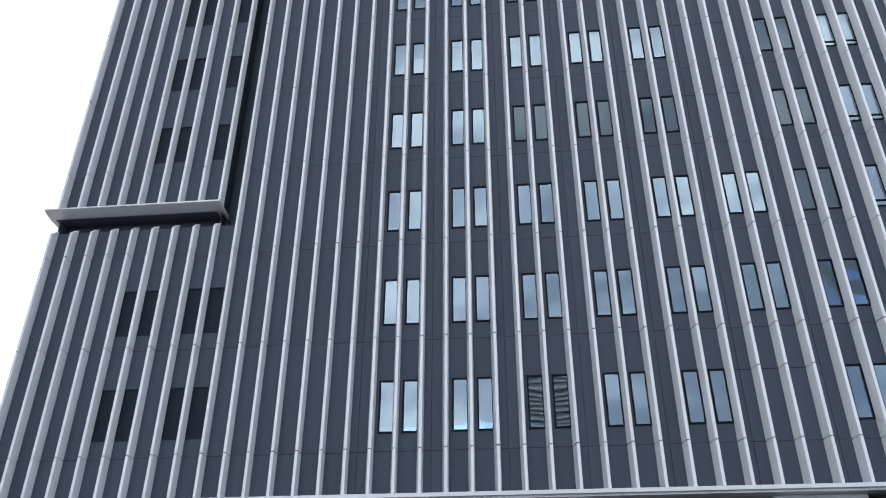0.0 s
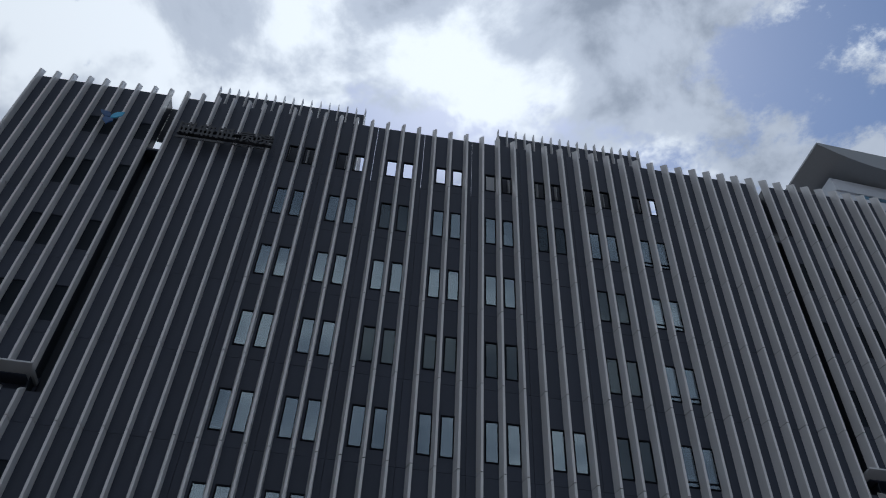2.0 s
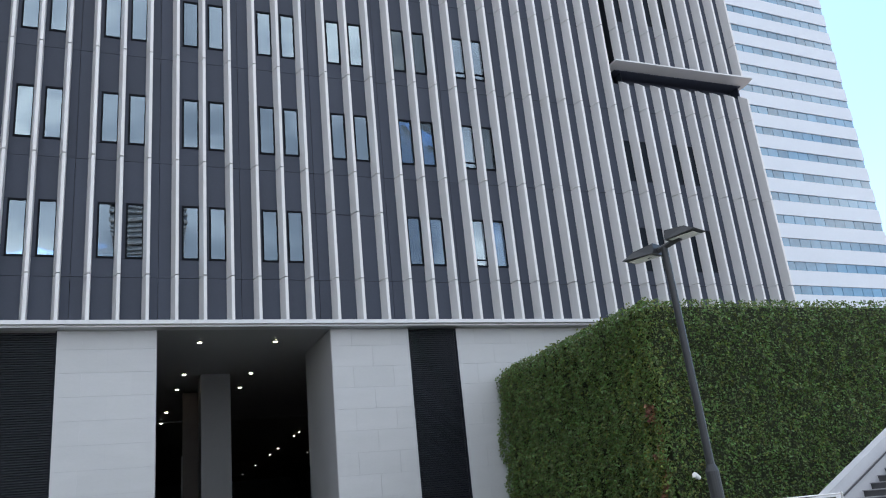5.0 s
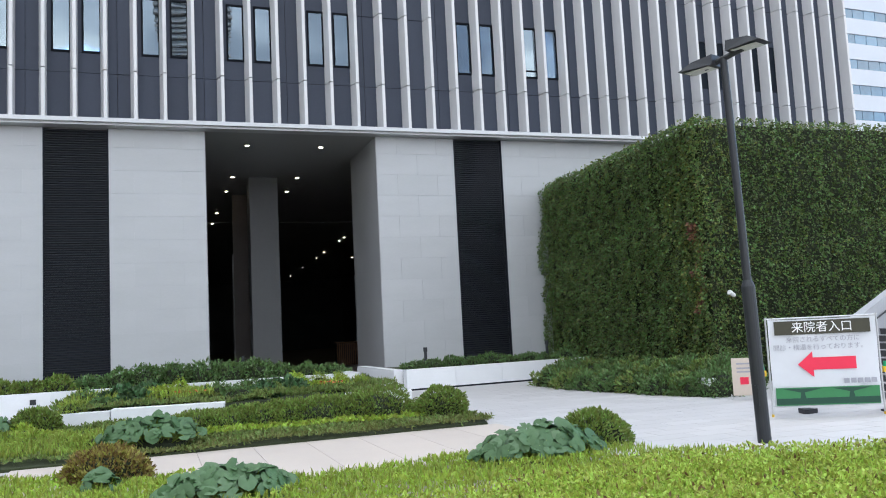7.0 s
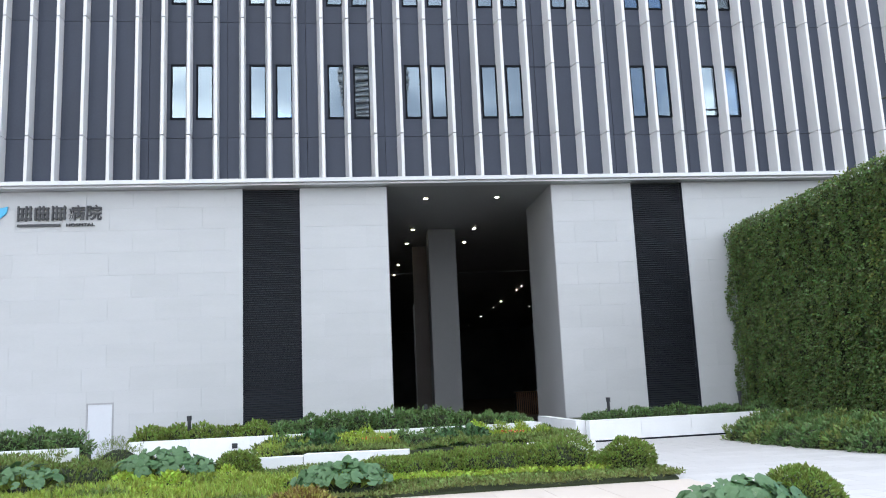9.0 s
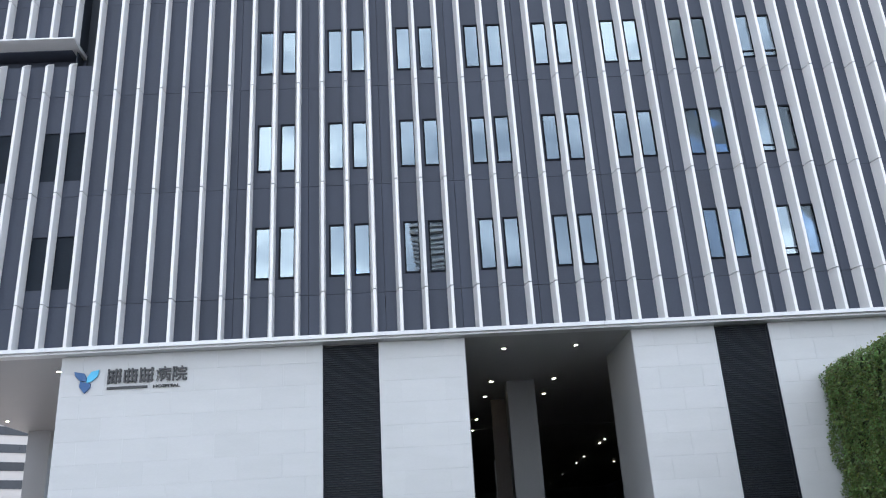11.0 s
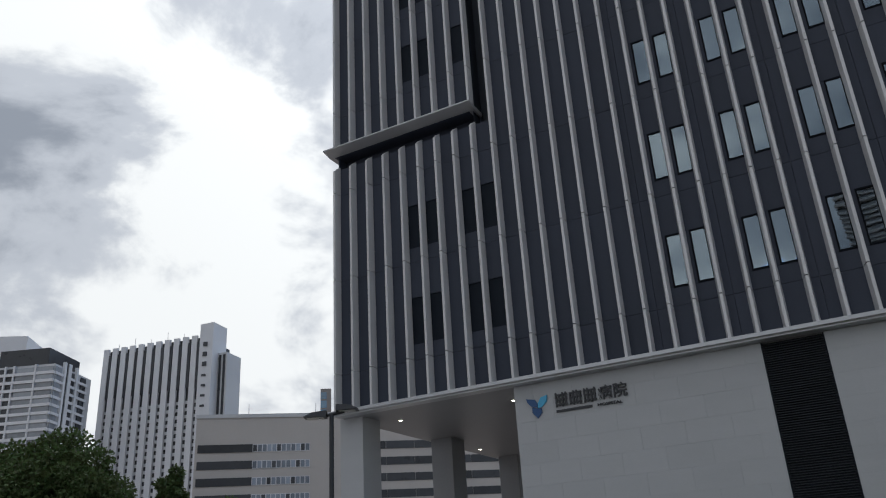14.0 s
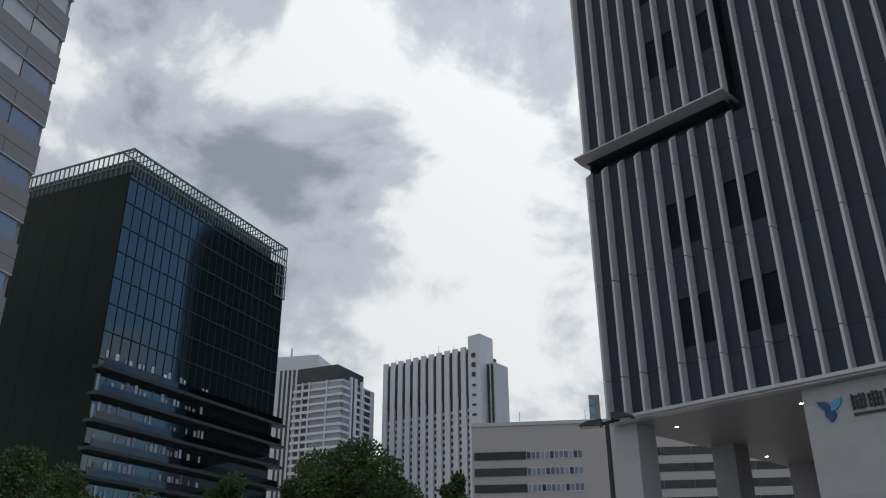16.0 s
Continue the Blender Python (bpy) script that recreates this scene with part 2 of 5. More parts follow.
hospital = thing("hospital_building", (0, 0, 0), "tall dark grey building with pale fins above a white base", "building")

# the fins stand in fields of slightly different width: (fin number, place along the facade)
FIELDS = ((-16, -20.42), (-9, -13.72), (-8, -12.72), (0, -5.29), (7, 1.50), (13, 7.44), (19, 13.45), (22, 16.33), (28, 21.92), (29, 22.91), (30, 23.85), (37, 30.50))


def fin_x(n):
    for (n0, x0), (n1, x1) in zip(FIELDS, FIELDS[1:]):
        if n <= n1 or n1 == FIELDS[-1][0]:
            return x0 + (x1 - x0) * (n - n0) / (n1 - n0)


# the two outer blocks: (left end, right end)
BLOCKS = [(LEFT, fin_x(-9) + 0.12), (fin_x(30) - 0.66, RIGHT)]
LEDGE_Z = 22.88
RECESS = LEDGE_Z - 0.78          # foot of the dark recess under a ledge


def fin_shape(z0, z1, joints, top_slope=True):
    s = Shape()
    ring = [(-0.19, 0.0), (-0.065, -0.46), (0.045, -0.46), (0.06, 0.0)]
    stack = [(z0, 1.0)]
    for z in joints:
        if z0 + 0.3 < z < z1 - 0.3:
            stack += [(z - 0.022, 1.0), (z - 0.022, 0.6), (z + 0.022, 0.6), (z + 0.022, 1.0)]
    for z, k in stack:
        s.v += [(-0.06 + (x + 0.06) * k, y * k, z) for x, y in ring]
    s.v += [(x, y, z1 - (0.4 if y < 0 and top_slope else 0)) for x, y in ring]
    m = len(stack)
    s.f = [(3, 2, 1, 0), tuple(4 * m + i for i in range(4))]
    s.f += [(4 * r + i, 4 * r + (i + 1) % 4, 4 * r + 4 + (i + 1) % 4, 4 * r + 4 + i) for r in range(m) for i in range(4)]
    return s


fin_xs = [(-17, LEFT + 0.1)] + [(n, fin_x(n)) for n in range(-16, 38)] + [(38, RIGHT - 0.05)]
fin_c5 = fin_shape(FIN_BOTTOM, ROOF + 0.5, sorted(JOINTS + [14.3, 14.3 + FLOOR_H * 3, 14.3 + FLOOR_H * 4])).mesh("fin", M_FIN)
fin_full = fin_shape(FIN_BOTTOM, ROOF + 0.5, JOINTS).mesh("fin", M_FIN)
fin_low = fin_shape(FIN_BOTTOM, RECESS + 0.14, JOINTS).mesh("fin", M_FIN)
fin_up = fin_shape(LEDGE_Z + 0.17, ROOF + 0.5, JOINTS).mesh("fin", M_FIN)
for n, x in fin_xs:
    if x < BLOCKS[0][1] or x > BLOCKS[1][0]:
        part("fin", fin_low, None, hospital, "", (x, FY, 0))
        part("fin", fin_up, None, hospital, "", (x, FY, 0))
    else:
        part("fin", fin_c5 if n in (14, 15, 16) else fin_full, None, hospital, "", (x, FY, 0))

# window rows: top and height; two letters a column: r reflecting, w white curtain, c part-drawn curtain, g grey blind, n green curtain, o opened sash, - none
WIN_TOP = [14.36 + FLOOR_H * k for k in range(6)] + [41.02]
WIN_H = [2.15] * 6 + [1.54]
LOOKS = ["rr rc rr cw ww -- gg og", "rr rc rr cw ww nn gg og", "rr ww rr ww ww ww gg oo", "rr rc gg gg gg -- gg oo", "cr ww wc cw ww -- gg oo", "rr rr gg rr rr gg rr oo", "xx xx xx xx xx xx xx xx"]
window_cells = {}
for k, row in enumerate(LOOKS):
    for c, pair in enumerate(row.split()):
        for i, ch in enumerate(pair):
            if ch != "-":
                window_cells[(3 * c + i, k)] = ch
dark_cells = {}
for n in (-8, -9, -11, -12):
    for k in range(7):
        if k in (2,) or (n == -8 and k > 2):
            continue
        dark_cells[(n, k)] = True
        dark_cells[(22 - n, k)] = True

WX0, WX1 = 0.19, 0.82           # window within its cell, from the fin before it
frame_meshes, panel_cache = {}, {}


def window_parts(x, k, look_of):
    top, h = WIN_TOP[k], WIN_H[k]
    key = h
    if key not in frame_meshes:
        s = Shape()
        w = WX1 - WX0
        s.box(0, 0.06, -0.035, 0.1, 0, h).box(w - 0.06, w, -0.035, 0.1, 0, h).box(0.06, w - 0.06, -0.035, 0.1, 0, 0.065).box(0.06, w - 0.06, -0.035, 0.1, h - 0.065, h)
        glass_s = Shape().box(0.06, w - 0.06, 0.006, 0.016, 0.065, h - 0.065)
        cur = Shape()
        step = (w - 0.02) / 10
        for j in range(10):
            cur.prism([(0.01 + step * j, 0.16), (0.01 + step * (j + 0.5), 0.13), (0.01 + step * (j + 1), 0.16), (0.01 + step * (j + 0.5), 0.165)], 0.02, h)
        half = Shape()
        for j in range(5):
            half.prism([(0.01 + step * j, 0.16), (0.01 + step * (j + 0.5), 0.13), (0.01 + step * (j + 1), 0.16), (0.01 + step * (j + 0.5), 0.165)], 0.02, h)
        blind = Shape().box(0.005, w - 0.005, 0.13, 0.14, 0.02, h)
        sash = Shape().box(0, w, -0.035, 0.02, 0.28, 0.33).box(0.0, 0.03, -0.035, 0.02, 0, h).box(w - 0.03, w, -0.035, 0.02, 0, h)
        frame_meshes[key] = (s.mesh("window_frame", M_FRAME), glass_s.mesh("pane", M_GLASS), cur.mesh("curtain", M_CURTAIN), half.mesh("curtain", M_CURTAIN), blind.mesh("blind", M_BLIND), cur.mesh("curtain", M_CURTAIN_G), sash.mesh("sash", M_FRAME), glass_s.mesh("pane", M_GLASS_DIM))
    fm = frame_meshes[key]
    w = part("window_frame", fm[0], None, hospital, "black framed narrow window", (x + WX0, FY, top - h))
    if look_of == "x":      # open screen before the roof
        return
    part("pane", fm[7 if look_of == "g" else 1], None, w).visible_shadow = False
    if look_of in "wcgn":
        part({"w": "curtain", "c": "curtain", "g": "blind", "n": "curtain"}[look_of], fm[{"w": 2, "c": 3, "g": 4, "n": 5}[look_of]], None, w)
    if look_of == "o":
        part("sash", fm[6], None, w)


def panel_mesh(w, z0, z1):
    key = (round(w, 3), round(z1 - z0, 3))
    if key not in panel_cache:
        panel_cache[key] = Shape().box(0.008, w - 0.008, 0, 0.06, 0.008, z1 - z0 - 0.008).mesh("cladding_panel", M_PANEL)
    return panel_cache[key]


rest = Shape()
count = 0
levels = [SOFFIT + 0.1] + JOINTS + [ROOF]
for n in range(-16, 39):
    xa, xb = (fin_x(n - 1) if n > -16 else LEFT), (fin_x(n) if n < 38 else RIGHT)
    left_block, right_block = n < -8, n > 30
    slot = n in (-8, 30)
    for k in range(8):
        z0, z1 = levels[k], levels[k + 1]
        spans = [(z0, z1)]
        cell = (n, k - 1)
        if slot and z0 > LEDGE_Z:
            continue
        if cell in window_cells or cell in dark_cells:
            t = WIN_TOP[k - 1]
            spans = [(z0, t - WIN_H[k - 1]), (t, z1)]
        if (left_block or right_block or slot) and z0 < LEDGE_Z < z1:
            spans = [(z0, RECESS)] + ([] if slot else [(LEDGE_Z + 0.12, z1)])
        for a, c in spans:
            if c - a < 0.05:
                continue
            cuts = (xa, xa + 0.36, xb) if -1 <= n <= 23 and n % 3 == 2 else (xa, xb)
            for xl, xr in zip(cuts, cuts[1:]):
                if k < 5 and count < 300:
                    part("cladding_panel", panel_mesh(xr - xl, a, c), None, hospital, "", (xl, FY, a))
                    count += 1
                else:
                    rest.box(xl + 0.008, xr - 0.008, FY, FY + 0.06, a + 0.008, c - 0.008)
        if cell in window_cells:
            window_parts(xa, k - 1, window_cells[cell])
            # cheeks beside the window, so that the opening fills its cell
            t, h = WIN_TOP[k - 1], WIN_H[k - 1]
            rest.box(xa + 0.008, xa + WX0, FY + 0.004, FY + 0.06, t - h, t).box(xa + WX1, xb - 0.008, FY + 0.004, FY + 0.06, t - h, t)
tagged(part("cladding_field", rest, M_PANEL, hospital, "dark grey cladding panels"), kind="stuff")

# backing behind the cladding: rooms, sheets painted as the openings' dark depth, and the body of the building
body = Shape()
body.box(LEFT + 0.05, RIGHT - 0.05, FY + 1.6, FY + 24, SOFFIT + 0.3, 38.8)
part("building_body", body, M_ROOM, hospital, "solid block painted dim in place of the upper rooms")
# flat near-black sheets put in for the shade inside the openings
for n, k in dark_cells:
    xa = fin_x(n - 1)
    part("dark_opening", Shape().box(xa, xa + 1, FY + 0.064, FY + 0.12, WIN_TOP[k] - WIN_H[k] - 0.1, WIN_TOP[k] + 0.1), M_DARK, hospital, "flat sheet painted as the dark depth of an opening")
# slot linings, with the recess's shade already in their colour
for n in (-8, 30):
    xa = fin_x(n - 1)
    part("recess_lining", Shape().box(xa, xa + 1, FY + 0.9, FY + 1.0, RECESS, 39.15), M_SLOT_SHADE, hospital, "dark recess lining")
    part("recess_lining", Shape().box(xa, xa + 1, FY + 0.9, FY + 1.0, 40.7, ROOF - 0.1), M_SLOT_SHADE, hospital, "dark recess lining")
    part("recess_lining", Shape().box(xa - 0.03, xa - 0.005, FY + 0.05, FY + 0.9, RECESS, ROOF), M_SLOT_SHADE, hospital, "dark recess lining")
    part("recess_lining", Shape().box(xa + 1.005, xa + 1.03, FY + 0.05, FY + 0.9, RECESS, ROOF), M_SLOT_SHADE, hospital, "dark recess lining")
for a, c in BLOCKS:
    part("recess_lining", Shape().box(a, c, FY + 0.7, FY + 0.75, RECESS - 0.3, LEDGE_Z + 0.4), M_PANEL, hospital, "dark recess lining")
# floor edges in the same dimmed room grey
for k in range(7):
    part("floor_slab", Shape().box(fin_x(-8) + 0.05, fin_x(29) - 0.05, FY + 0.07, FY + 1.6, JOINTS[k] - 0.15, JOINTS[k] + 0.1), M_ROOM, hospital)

part("panel_joint", Shape().box(fin_x(13), fin_x(16), FY - 0.004, FY, 14.28, 14.32), M_DARK, hospital)
for k in (3, 4):
    part("panel_joint", Shape().box(fin_x(13), fin_x(16), FY - 0.004, FY, 14.28 + FLOOR_H * k, 14.32 + FLOOR_H * k), M_DARK, hospital)

# ledges across the outer blocks: a thin lip over a face that slopes inward, dark beneath
for i, (a, c) in enumerate(BLOCKS):
    xa, xb = (a - 0.4, c) if i == 0 else (a, c + 0.35)
    s = Shape()
    profile = ((-0.72, 0.17), (-0.72, 0.10), (-0.68, 0.09), (-0.12, -0.03), (0.7, -0.03), (0.7, 0.17))
    s.v = [(x, FY + y, LEDGE_Z + z) for x in (xa, xb) for y, z in profile]
    s.f = [(5, 4, 3, 2, 1, 0), (6, 7, 8, 9, 10, 11)] + [(j, (j + 1) % 6, (j + 1) % 6 + 6, j + 6) for j in range(6)]
    part("ledge", s, M_EDGE, hospital, "pale metal ledge above a dark recess")
    part("ledge_underside", Shape().box(xa + 0.3, xb - 0.3, FY - 0.08, FY + 0.7, LEDGE_Z - 0.07, LEDGE_Z - 0.034), M_PANEL, hospital, "dark underside of the ledge")

# roof parapet, side walls and the two plant enclosures
part("roof", Shape().box(LEFT, RIGHT, FY + 0.07, FY + 24, 38.8, 38.95), M_PANEL, hospital)
for x, nm in ((LEFT, "side_wall"), (RIGHT - 0.06, "side_wall")):
    part(nm, Shape().box(x, x + 0.06, FY + 0.06, FY + 24, SOFFIT + 0.1, ROOF - 0.15), M_PANEL, hospital)
side_fin = fin_shape(FIN_BOTTOM, ROOF + 0.5, JOINTS).mesh("fin", M_FIN)
for j in range(1, 8):
    part("fin", side_fin, None, hospital, "", pose(LEFT, FY + 2.8 * j, 0, 0, 0, -90))
for a, c in ((-11.9, -2.1), (6.9, 16.85)):
    enclosure = thing("roof_plant_enclosure", (0, 0, 0), "dark screened enclosure with pale fins on the roof", "roof enclosure", "enclosures on the roof")
    yb, zt = FY + 2.2, 48.3
    part("screen", Shape().box(a, c, yb, yb + 6, 38.95, zt), M_PANEL, enclosure)
    cnt = 17
    sm = Shape().prism([(-0.06, 0), (-0.02, -0.3), (0.02, -0.3), (0.06, 0)], 38.95, zt + 0.35).mesh("fin", M_FIN)
    for j in range(cnt):
        part("fin", sm, None, enclosure, "", (a + 0.06 + (c - a - 0.12) * j / (cnt - 1), yb, 0))

# soffit with its metal edge in lengths
n_len = 13
for j in range(n_len):
    w = (RIGHT - LEFT + 0.2) / n_len
    s = Shape().box(0.004, w - 0.004, FY - 0.55, FY - 0.02, SOFFIT + 0.06, SOFFIT + 0.2)
    s.prism([(0.004, FY - 0.4), (w - 0.004, FY - 0.4), (w - 0.004, FY + 0.1), (0.004, FY + 0.1)], SOFFIT - 0.02, SOFFIT + 0.06)
    part("soffit_edge", s, M_EDGE, hospital, "", (LEFT - 0.1 + w * j, 0, 0))
part("soffit", Shape().box(LEFT, RIGHT, FY + 0.1, FY + 24, SOFFIT - 0.02, SOFFIT + 0.25), M_SOFFIT, hospital, "pale flat soffit panels")

# stone base: solid piers between louvres and the entrance hall
WALL_L = -12.97
PIERS = [(WALL_L, -3.44), (-1.37, 1.84), (8.17, 11.33), (13.39, 32.5)]
PY = FY + 0.06
TW, TH = 1.62, 0.81
for a, c in PIERS:
    depth = 4.4 if a == 8.17 else 2.4
    part("pier", Shape().box(a, c, PY + 0.03, PY + depth, 0, SOFFIT - 0.03), M_JOINT if c < 0 else M_JOINT, hospital)
tile_cache = {}


def stone(x, z, w, h):
    key = (round(w, 3), round(h, 3))
    if key not in tile_cache:
        tile_cache[key] = Shape().box(0.002, w - 0.002, 0, 0.028, 0.002, h - 0.002).mesh("stone_tile", M_STONE)
    part("stone_tile", tile_cache[key], None, hospital, "", (x, PY, z))


DOOR = (-8.74, -7.82, 0.0, 2.04)
for a, c in PIERS:
    rows = int(math.ceil((SOFFIT - 0.03) / TH))
    for r in range(rows):
        z0, z1 = r * TH, min((r + 1) * TH, SOFFIT - 0.03)
        x = a
        nxt = a + (TW * 0.5 if r % 2 else TW)
        while x < c - 0.01:
            e = min(nxt, c)
            if c - e < 0.25:
                e = c
            if x > 20:
                e = c
            pieces = [(x, e)]
            if z0 < DOOR[3] and x < DOOR[1] and e > DOOR[0]:
                pieces = [(x, DOOR[0])] if x < DOOR[0] else []
                if e > DOOR[1]:
                    pieces.append((DOOR[1], e))
            for p0, p1 in pieces:
                if p1 - p0 > 0.03:
                    stone(p0, z0, p1 - p0, z1 - z0)
            x, nxt = e, e + TW
stone(DOOR[0], DOOR[3], DOOR[1] - DOOR[0], 3 * TH - DOOR[3])

# jambs of the entrance hall
part("jamb", Shape().box(8.15, 8.17, PY + 0.03, PY + 4.4, 0, SOFFIT - 0.03), M_JAMB, hospital, "smooth grey lining of the entrance jamb")
part("jamb", Shape().box(1.84, 1.86, PY + 0.03, PY + 2.4, 0, SOFFIT - 0.03), M_JAMB, hospital)

# louvres
slat = Shape().prism([(0.02, 0.02), (2.02, 0.02), (2.02, 0.1), (0.02, 0.1)], 0, 0.02, [0.018, 0.018, 0.062, 0.062]).mesh("slat", M_LOUVRE)
for a in (-3.44, 11.33):
    w = 2.065
    lo = part("louvre", Shape().box(0, 0.03, 0, 0.15, 0, SOFFIT - 0.04).box(w - 0.03, w, 0, 0.15, 0, SOFFIT - 0.04).box(0.03, w - 0.03, 0.2, 0.24, 0, SOFFIT - 0.04), M_DARK, hospital, "tall black slatted louvre", (a, PY, 0))
    for j in range(116):
        part("slat", slat, None, lo, "", (0.015, 0.02, 0.04 + j * 0.082))

# plain steel door in the stone wall
d = part("service_door", Shape().box(DOOR[0] + 0.06, DOOR[1] - 0.06, PY + 0.0, PY + 0.02, 0.02, DOOR[3] - 0.06), mat("white_door_paint", (0.52, 0.54, 0.58), 0.45, 0, 0.04, 1, 20), hospital, "white flush steel door")
part("door_frame", Shape().box(DOOR[0], DOOR[0] + 0.05, PY - 0.012, PY + 0.03, 0, DOOR[3]).box(DOOR[1] - 0.05, DOOR[1], PY - 0.012, PY + 0.03, 0, DOOR[3]).box(DOOR[0] + 0.05, DOOR[1] - 0.05, PY - 0.012, PY + 0.03, DOOR[3] - 0.05, DOOR[3]), M_JAMB, d)
part("door_handle", Shape().box(DOOR[0] + 0.1, DOOR[0] + 0.14, PY - 0.06, PY - 0.03, 0.6, 1.0).box(DOOR[0] + 0.1, DOOR[0] + 0.14, PY - 0.03, PY, 0.61, 0.64).box(DOOR[0] + 0.1, DOOR[0] + 0.14, PY - 0.03, PY, 0.96, 0.99), M_JAMB, d)

# entrance hall: dark walls, one pillar, lights in the ceiling
for q in ((1.0, 1.8, PY + 2.4, FY + 82), (24.0, 24.2, PY + 4.4, FY + 82), (8.2, 24.0, PY + 4.4, PY + 4.6), (1.0, 24.2, FY + 82, FY + 82.3)):
    part("hall_wall", Shape().box(*q, -0.4, SOFFIT - 0.03), M_INNER, hospital, "dark polished wall of the entrance hall")
part("hall_ceiling", Shape().box(1.8, 24.0, FY + 23.9, FY + 82.2, SOFFIT - 0.06, SOFFIT - 0.025), M_SOFFIT, hospital)
part("pillar", Shape().prism([(4.24, 38.6), (5.55, 38.6), (5.55, 39.8), (4.24, 39.8)], 0, SOFFIT - 0.02), mat("dark_grey_pillar", (0.17, 0.175, 0.185), 0.5, 0, 0.08, 0.6, 14), hospital, "tall square grey pillar in the hall")
part("hall_screen", Shape().box(3.81, 4.9, 43.0, 43.2, 0, SOFFIT - 0.1), mat("dark_brown_screen", (0.10, 0.085, 0.08), 0.4, 0, 0.2, 1, 10), hospital, "dark brown screen in the hall")
part("mullion", Shape().box(3.74, 3.80, 42.95, 43.05, 0, 6.4), M_JAMB, hospital)
for x, y in ((3.52, 32.0), (6.42, 32.0), (3.49, 38.5), (6.48, 38.5), (3.47, 42.3), (6.52, 42.3), (3.45, 49.7), (3.43, 54.0), (3.41, 62.2), (13.8, 62.2), (13.9, 64.6), (14.3, 73.4), (14.56, 78.8), (18.2, 79.2), (14.95, 89.5), (15.3, 101.0)):
    zc = SOFFIT - (0.06 if y > FY + 24 else 0.02)
    dl = part("downlight", Shape().tube((0, 0, -0.02), (0, 0, 0.0), 0.13, 0.13, 14), M_EDGE, hospital, "", (x, y, zc))
    part("lens", Shape().tube((0, 0, -0.03), (0, 0, -0.02), 0.075 if y < 60 else 0.05, 0.075 if y < 60 else 0.05, 14), M_LAMP, dl)
for x, y in ((-19.7, 32.2), (-20.28, 38.6), (-20.67, 42.2), (-13.96, 32.1)):
    dl = part("downlight", Shape().tube((0, 0, -0.02), (0, 0, 0.0), 0.13, 0.13, 14), M_EDGE, hospital, "", (x, y, SOFFIT - 0.02))
    part("lens", Shape().tube((0, 0, -0.03), (0, 0, -0.02), 0.075, 0.075, 14), M_LAMP, dl)

# slatted wooden counter deep in the hall
counter = thing("slatted_counter", (10.4, 50.0, 0), "brown slatted wooden counter deep in the hall", "counter")
M_WOOD = mat("brown_oiled_wood", (0.22, 0.12, 0.06), 0.5, 0, 0.2, 3, 30, rnd=0.15, stretch=(1, 1, 0.2))
part("body", Shape().box(0.02, 1.48, 0.06, 0.6, 0, 1.52), M_DARK, counter)
part("top", Shape().box(0, 1.5, 0, 0.64, 1.52, 1.58), M_WOOD, counter)
counter_slat = Shape().box(0, 0.07, 0, 0.06, 0.02, 1.5).mesh("slat", M_WOOD)
for j in range(12):
    part("slat", counter_slat, None, counter, "", (0.03 + j * 0.122, 0, 0))

# open corner with columns
for x, y in ((-21.7, 30.3), (-21.2, 37.6), (-21.1, 45.5), (-14.5, 37.5), (-14.5, 45.5)):
    part("column", Shape().prism([(x, y), (x + 1.2, y), (x + 1.2, y + 1.4), (x, y + 1.4)], 0, SOFFIT - 0.02), M_STONE if y < 34 else M_JAMB, hospital, "square stone-clad column")
part("core_wall", Shape().box(WALL_L, -10, PY + 2.4, FY + 9, 0, SOFFIT - 0.03), M_STONE, hospital)


# name sign: emblem of three petals and a row of dark blocks
def emblem(parent, x, z, size, y):
    def petal(pts, m):
        s = Shape()
        s.v = [(x + px * size, y, z + pz * size) for px, pz in pts] + [(x + px * size, y + 0.06, z + pz * size) for px, pz in pts]
        k = len(pts)
        s.f = [tuple(range(k)), tuple(reversed(range(k, 2 * k)))] + [(i, i + k, (i + 1) % k + k, (i + 1) % k) for i in range(k)]
        part("petal", s, m, parent)
    petal([(-0.55, 0.45), (-0.1, 0.36), (0.02, 0.15), (0.0, -0.02), (-0.3, 0.05), (-0.48, 0.25)], M_BLUE2)
    petal([(0.55, 0.5), (0.5, 0.2), (0.25, -0.02), (0.03, -0.08), (0.05, 0.18), (0.22, 0.42)], M_BLUE1)
    petal([(-0.02, -0.55), (0.22, -0.3), (0.2, -0.1), (0.02, -0.08), (-0.25, 0.02), (-0.27, -0.25)], M_BLUE2)


def lettering(parent, body, x, z, size, y, stretch=1.0):
    cu = bpy.data.curves.new("lettering", "FONT")
    cu.body, cu.size, cu.extrude, cu.offset = body, size, 0.03, 0.012 * size
    cu.materials.append(M_LETTER)
    ob = new("lettering", cu)
    ob.matrix_basis = pose(x, y + 0.03, z, 90, 0, 0) @ Matrix.Diagonal((stretch, 1, 1, 1))
    ob.parent = parent


